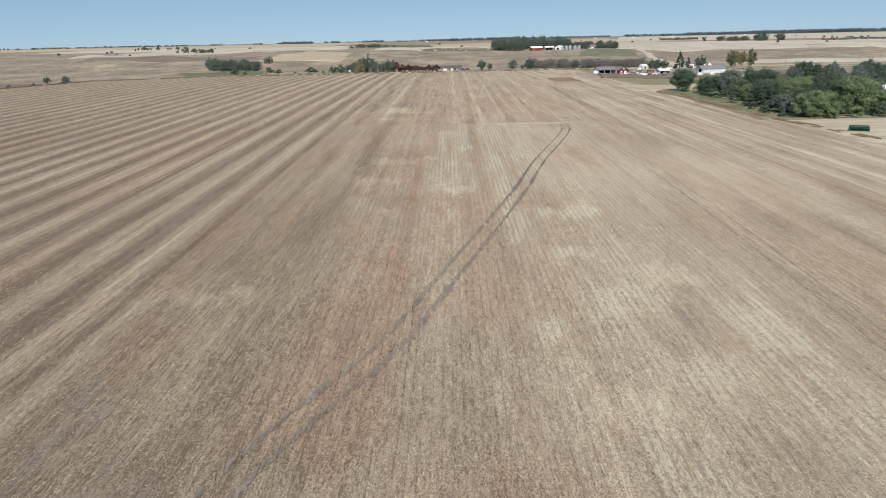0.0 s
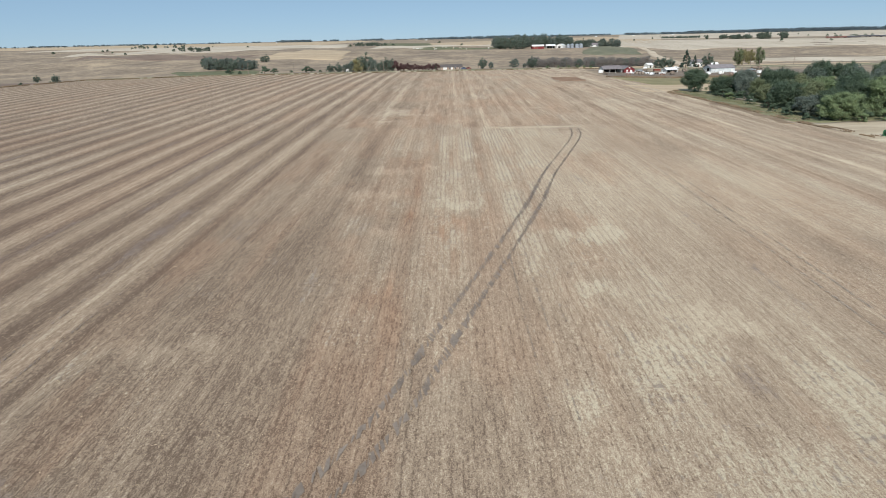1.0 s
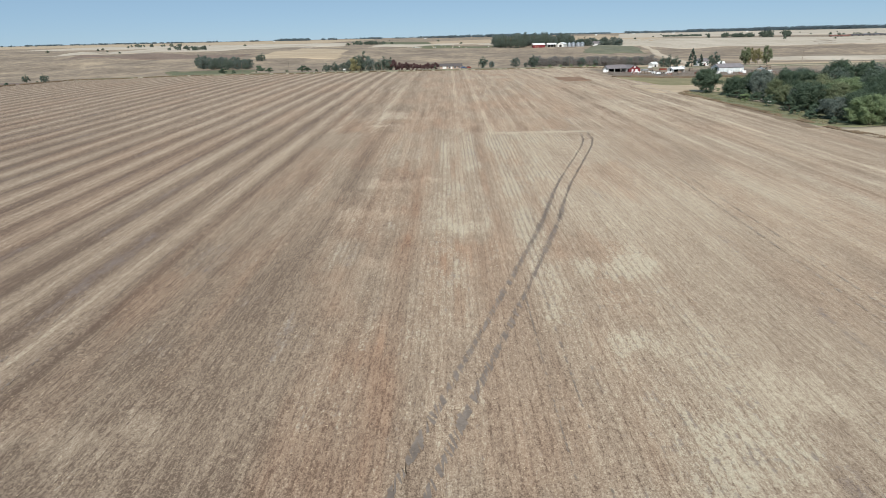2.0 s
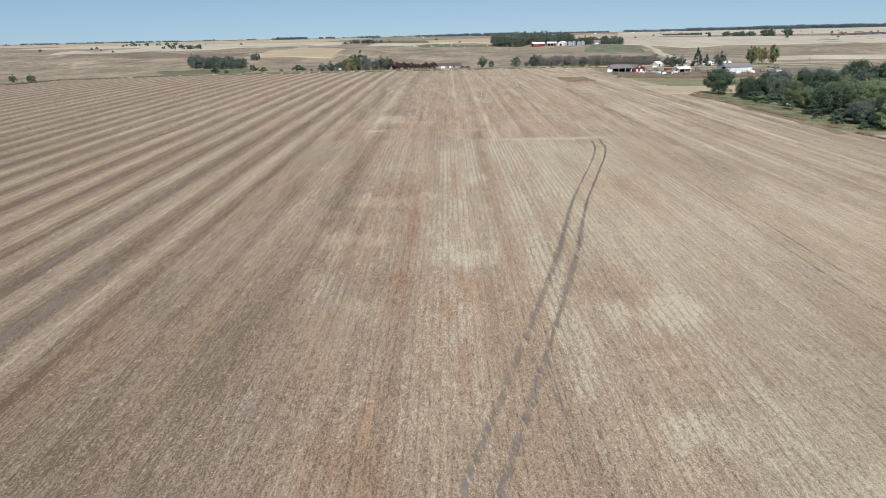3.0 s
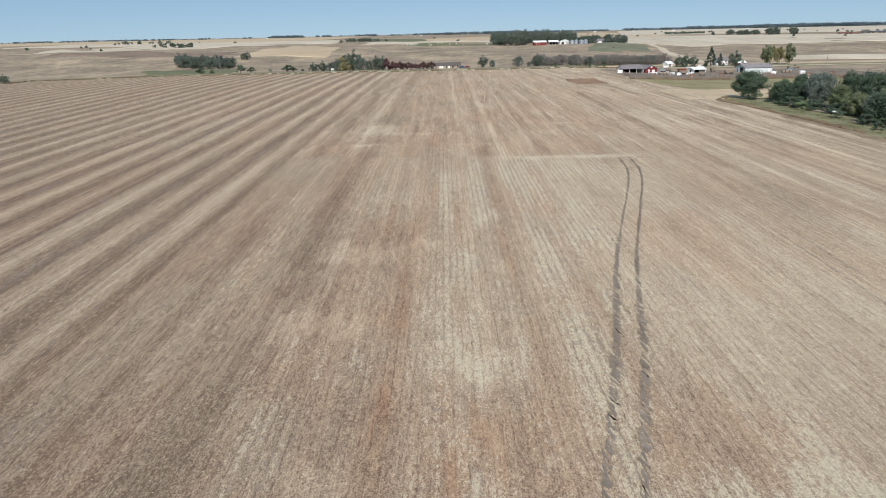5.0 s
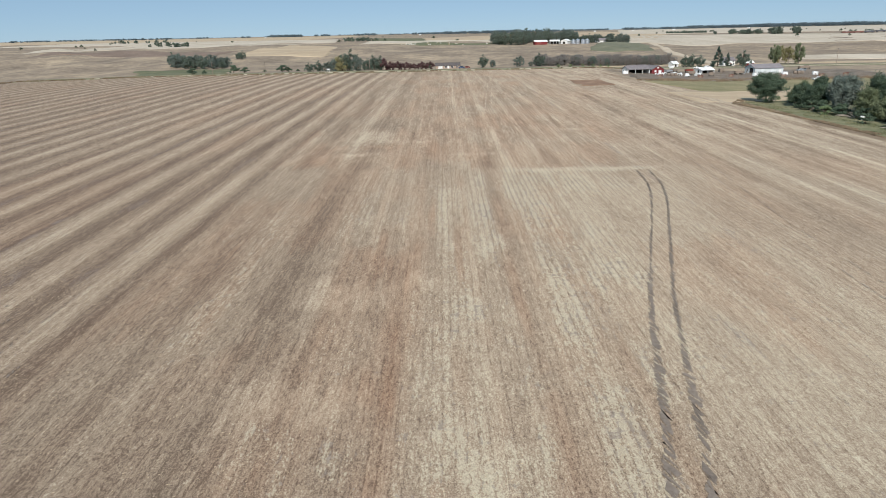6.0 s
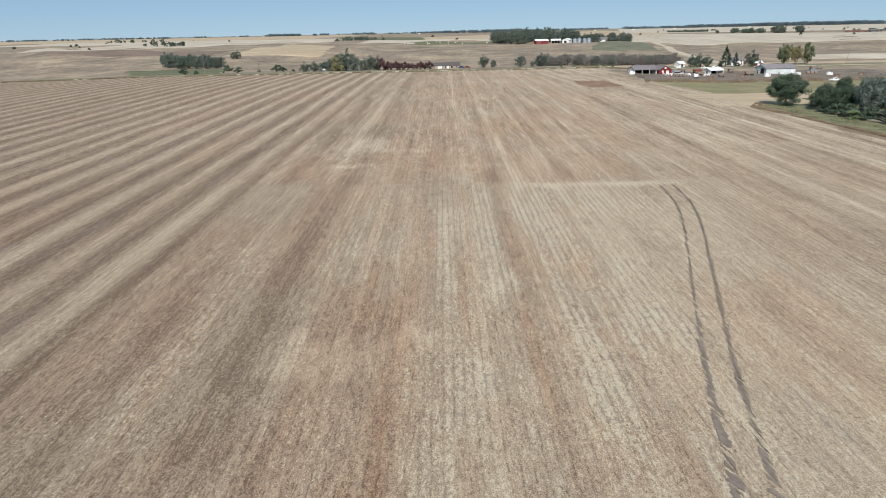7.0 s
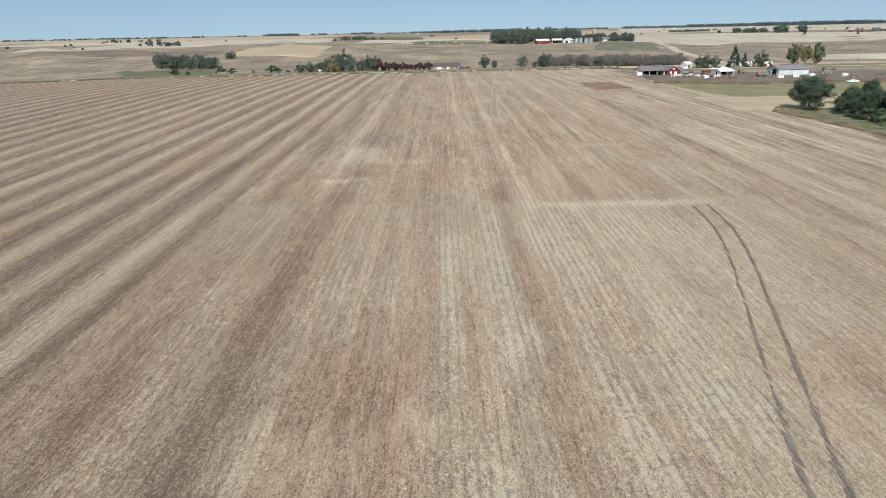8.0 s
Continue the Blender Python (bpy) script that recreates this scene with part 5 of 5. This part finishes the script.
def car(x, y, turn, paint, label, tray=False):
    root = thing("pickup" if tray else "car", (x, y), turn, label, "pickup" if tray else "car", "parked vehicles")
    body = box((4.7, 1.85, 0.65), (0, 0, 0.72), 0.14)
    part("body", body, M[paint], root)
    cab = prism([(-1.5 if not tray else -0.3, 1.0), (1.2, 1.0), (0.7, 1.6), (-1.1 if not tray else -0.1, 1.6)], 1.6, Matrix.Identity(4))
    cabin = part("cabin", cab, M[paint], root)
    for s in (-1, 1):
        part("side_window", box((1.5 if not tray else 0.8, 0.03, 0.34), (-0.1 if not tray else 0.3, s * 0.81, 1.28)), M["glass"], cabin)
        for u in (-1.45, 1.5):
            wheel = part("wheel", tube(0.36, 0.36, (u, s * 0.72, 0.36), (u, s * 0.96, 0.36), 14), M["black"], root)
            part("rim", tube(0.2, 0.2, (u, s * 0.95, 0.36), (u, s * 0.98, 0.36), 10), M["steel"], wheel)
        part("headlight", box((0.06, 0.35, 0.16), (2.34, s * 0.65, 0.85)), M["steel"], root)
    part("windscreen", box((0.03, 1.4, 0.6), (0.97, 0, 1.3), 0, (0, -40, 0)), M["glass"], cabin)


car(10.5, 552, 10, "paint_blue", "dark car parked beside the house")
car(14, 553, 170, "paint_rust", "rust red car parked beside the house")
car(192, 455, 5, "paint_grey", "grey pickup parked by the machine shed", True)
car(162, 382, 3, "paint_white", "white pickup parked at the pasture gate", True)
car(120, 425, 60, "paint_white", "white car parked in the yard")
car(160, 505, 20, "paint_white", "white car parked behind the sheds")
car(152, 500, 170, "paint_white", "white pickup parked behind the sheds", True)


def calf_hutch(x, y, turn):
    root = thing("calf_hutch", (x, y), turn, "small white calf hutch in the yard", "hutch", "calf hutches", 0.05)
    part("shell", prism([(-0.55, 0), (0.55, 0), (0.5, 0.8), (0.2, 1.1), (-0.2, 1.1), (-0.5, 0.8)], 1.6, Matrix.Identity(4)), M["paint_white"], root)
    # the hutch opening is a flat panel with its shade painted on
    part("doorway", box((0.6, 0.04, 0.7), (0, -0.81, 0.4)), M["dark"], root)


for i in range(11):
    calf_hutch(108 + 2.4 * i + rng.uniform(-1, 1), 437 + rng.uniform(-3, 4), rng.uniform(-40, 40))


for x, y in ((114, 446), (116.5, 444.5), (119, 446.5), (121.5, 443), (124, 447), (126.5, 444), (129, 449), (131, 443.5), (117, 451), (122.5, 452)):
    calf_hutch(x, y, rng.uniform(-40, 40))


def hay_feeder(x, y):
    """A round feeder: two hoops, upright bars and hay left inside."""
    root = thing("hay_feeder", (x, y), rng.uniform(0, 90), "rusty steel ring feeder with brown hay", "feeder", "hay feeders", 0.05)
    ring = [(1.2 * math.cos(math.tau * i / 14), 1.2 * math.sin(math.tau * i / 14)) for i in range(14)]
    for z in (0.15, 0.6, 1.15):
        bm = bmesh.new()
        for i in range(14):
            tube(0.045, 0.045, (*ring[i - 1], z), (*ring[i], z), 5, bm)
        part("hoop", bm, M["paint_rust"], root)
    for u, v in ring:
        part("bar", tube(0.035, 0.035, (u, v, 0.05), (u, v, 1.15), 5), M["paint_rust"], root)
    part("hay", tube(1.0, 0.5, (0, 0, 0.0), (0, 0, 0.75), 14), M["straw"], root)


for x, y in ((105, 421), (124, 418), (141, 423), (163, 415), (180, 412), (196, 420)):
    hay_feeder(x, y)


def wrapped_bale(x, y, turn, s=1.0):
    root = thing("wrapped_bale", (x, y), turn, "white wrapped stack of bales", "bale", "wrapped bales", 0.05)
    part("wrap", box((2.6 * s, 1.8, 1.7 * s), (0, 0, 0.85 * s), 0.25), M["paint_white"], root)
    part("strap", box((0.08, 1.84, 1.74 * s), (0.5, 0, 0.86 * s), 0.02), M["black"], root)


for x, y in ((152, 421), (160.5, 424), (169, 426), (183, 424), (92, 437)):
    wrapped_bale(x, y, rng.uniform(-10, 10))


def round_bale(x, y):
    root = thing("round_bale", (x, y), rng.uniform(0, 180), "pale wrapped round hay bale on green alfalfa", "bale", "round bales", 0.1)
    part("hay", tube(0.7, 0.7, (0, -0.65, 0.65), (0, 0.65, 0.65), 18), M["straw"], root)
    part("net_wrap", tube(0.72, 0.72, (0, -0.5, 0.65), (0, 0.5, 0.65), 18), M["paint_white"], root)


for i in range(26):
    round_bale(rng.uniform(-56, 60), rng.uniform(941, 972))


def combine_header(x, y, turn):
    """A cutting head lying on the ground: back frame, auger, reel with bats, end dividers."""
    root = thing("combine_header", (x, y), turn, "green combine header with dark reel parked on stubble", "combine header")
    L = 4.3
    part("back_sheet", box((L, 0.12, 1.1), (0, 0.7, 0.75), 0.02, (-12, 0, 0)), M["green"], root)
    part("floor_pan", box((L, 1.3, 0.08), (0, 0.1, 0.18), 0.01, (4, 0, 0)), M["green"], root)
    part("top_beam", box((L, 0.22, 0.22), (0, 0.8, 1.32), 0.04), M["green"], root)
    part("auger", tube(0.26, 0.26, (-L / 2, 0.3, 0.55), (L / 2, 0.3, 0.55), 14), M["green"], root)
    part("cutter_bar", box((L, 0.12, 0.06), (0, -0.75, 0.14)), M["steel"], root)
    reel = part("reel", tube(0.07, 0.07, (-L / 2, -0.35, 1.05), (L / 2, -0.35, 1.05), 8), M["black"], root)
    for i in range(6):
        a = i * math.pi / 3
        part("bat", box((L - 0.2, 0.05, 0.12), (0, -0.35 + 0.5 * math.cos(a), 1.05 + 0.5 * math.sin(a)), 0, (math.degrees(a), 0, 0)), M["black"], reel)
    for s in (-1, 1):
        part("end_divider", prism([(-0.9, 0.1), (0.9, 0.1), (0.9, 1.2), (0.3, 1.2), (-0.5, 0.6)], 0.16, pose(s * (L / 2 + 0.05), 0, 0, 0, 0, 90)), M["green"], root)
        part("skid", box((0.3, 1.2, 0.12), (s * 1.5, 0, 0.06), 0.03), M["steel"], root)


combine_header(103.2, 171.2, -24)


def train(x0, y0, count):
    """A goods train on the plain."""
    for i in range(count):
        x, y = x0 + 17 * i, y0 - 2.5 * i
        eng = i < 2
        root = thing("locomotive" if eng else "rail_wagon", (x, y), -8, "rust red rail car on the far plain" if eng else "dark rail car on the far plain", "rail car", "goods train")
        part("body", box((16.4, 3, 2.3), (0, 0, 2.2), 0.1), M["rail_rust" if eng else "rail_dark"], root)
        for u in (-5.5, 5.5):
            part("bogie", box((2.6, 2.2, 0.9), (u, 0, 0.55), 0.1), M["black"], root)
        part("roof_hatch", box((8, 0.8, 0.3), (0, 0, 3.5), 0.05), M["steel"], root)


train(668, 1245, 16)


def yard_sign(x, y):
    root = thing("road_sign", (x, y), 0, "small white yard sign beside the road", "sign")
    for u in (-0.7, 0.7):
        part("post", box((0.2, 0.2, 1.9), (u, 0, 0.95), 0.03), M["paint_white"], root)
    part("board", box((1.8, 0.15, 0.8), (0, 0, 1.7), 0.05), M["paint_white"], root)


yard_sign(-76.5, 527)


# dead wood and yard clutter
def dead_wood(x, y, count, spread):
    root = thing("fallen_branches", (x, y), rng.uniform(0, 180), "pile of pale fallen dead branches under trees", "dead wood", "dead wood")
    for i in range(count):
        a, l = rng.uniform(-0.6, 0.6), rng.uniform(2.0, 4.5)
        u = rng.uniform(-spread, spread)
        p = Vector((u - math.cos(a) * l / 2, rng.uniform(-1, 1), 0.15))
        q = Vector((u + math.cos(a) * l / 2, math.sin(a) * l / 2, rng.uniform(0.3, 1.8)))
        bm = tube(0.14, 0.09, p, (p + q) / 2 + Vector((0, 0, 0.2)), 6)
        tube(0.09, 0.03, (p + q) / 2 + Vector((0, 0, 0.2)), q, 5, bm)
        part("branch", bm, M["pale_bark"], root)


for x, y, c, sp in ((105.0, 276.3, 7, 2.5), (105.5, 260.2, 6, 2.0), (101.9, 237.0, 4, 1.5)):
    dead_wood(x, y, c, sp)


def tank(x, y, turn, r, l, label):
    root = thing("storage_tank", (x, y), turn, label, "tank")
    bm = tube(r, r, (-l / 2, 0, r + 0.35), (l / 2, 0, r + 0.35), 18)
    bmesh.ops.bevel(bm, geom=[e for e in bm.edges if len(e.link_faces) == 2 and e.calc_face_angle() > 1], offset=r * 0.35, segments=3, affect="EDGES")
    part("shell", bm, M["paint_white"], root)
    for u in (-l / 3, l / 3):
        part("saddle", box((0.2, r * 1.6, 0.6), (u, 0, 0.3)), M["steel"], root)


tank(106.2, 255.1, 10, 0.45, 1.6, "small white tank under the trees")
tank(138, 505, 20, 0.6, 3.0, "white fuel tank behind the sheds")


def farm_wagon(x, y, turn, paint):
    root = thing("farm_wagon", (x, y), turn, "old high sided farm wagon in the yard", "wagon", "farm wagons")
    part("bed", box((4.2, 2.0, 0.15), (0, 0, 0.95)), M["wood"], root)
    for s in (-1, 1):
        part("side_board", box((4.2, 0.08, 0.9), (0, s * 0.98, 1.45)), M[paint], root)
        part("end_board", box((0.08, 1.9, 0.9), (s * 2.06, 0, 1.45)), M[paint], root)
        for u in (-1.4, 1.4):
            part("wheel", tube(0.45, 0.45, (u, s * 0.85, 0.45), (u, s * 1.08, 0.45), 14), M["black"], root)
    part("drawbar", tube(0.05, 0.05, (2.1, 0, 0.7), (4.0, 0, 0.4), 6), M["steel"], root)


for x, y, t, p in ((127, 440, 20, "wood"), (133, 428, 70, "wood"), (150, 436, 5, "wood"), (200, 470, 15, "wood"), (206, 476, 80, "wood"), (128, 470, 40, "wood"), (134, 463, 10, "paint_rust"), (151, 461, 80, "wood"), (122, 461, 25, "paint_grey")):
    farm_wagon(x, y, t, p)


def hay_stack(x, y, turn, rows):
    """Old brown round bales in a row."""
    for i in range(rows):
        a = math.radians(turn)
        root = thing("old_bale", (x + 1.9 * i * math.cos(a), y + 1.9 * i * math.sin(a)), turn + 90, "weathered brown round bale in the yard", "bale", "old bales", 0.08)
        part("hay", tube(0.85, 0.85, (0, -0.7, 0.8), (0, 0.7, 0.8), 16), M["wood"], root)
        part("twine", tube(0.87, 0.87, (0, -0.08, 0.8), (0, 0.08, 0.8), 16), M["wood"], root)


hay_stack(112, 430, 10, 3)
hay_stack(178, 434, 4, 3)
fence([(146, 448), (153, 450), (160, 448.5)], 2.2, "weathered wooden corral fence beside the cattle shed")
fence([(146, 455), (160, 456)], 2.2, "weathered wooden corral fence behind the cattle shed")
fence([(150, 410), (195, 414), (230, 416)], 3.0, "weathered wooden pen fence by the pasture gate")
fence([(100, 428), (112, 408), (140, 412)], 3.0, "weathered wooden cattle pen fence")
tufts("pen_weeds", 2200, lambda n: (rng.uniform(96, 215, n), 396 + rng.normal(0, 3.0, n)), 0.6, M["weeds"], "dead weeds in the cattle pens")
tufts("ridge_weeds", 2600, lambda n: (-264 + rng.normal(0, 0.9, n), rng.uniform(330, 512, n)), 0.9, M["weeds"], "dark dry weeds along the western field edge")
for x, y, s in ((-266, 436, 0.5), (-267, 412, 0.5), (-266, 468, 0.4)):
    tree(BUSH_DARK, (x, y), s, "low dark bush on the western ridge", "ridge bushes", "bush")
tree(FAR_DARK, (-292, 520), 0.6, "dark tree in the western hollow")
tree(FAR_DARK, (-330, 560), 0.55, "dark tree in the western hollow")
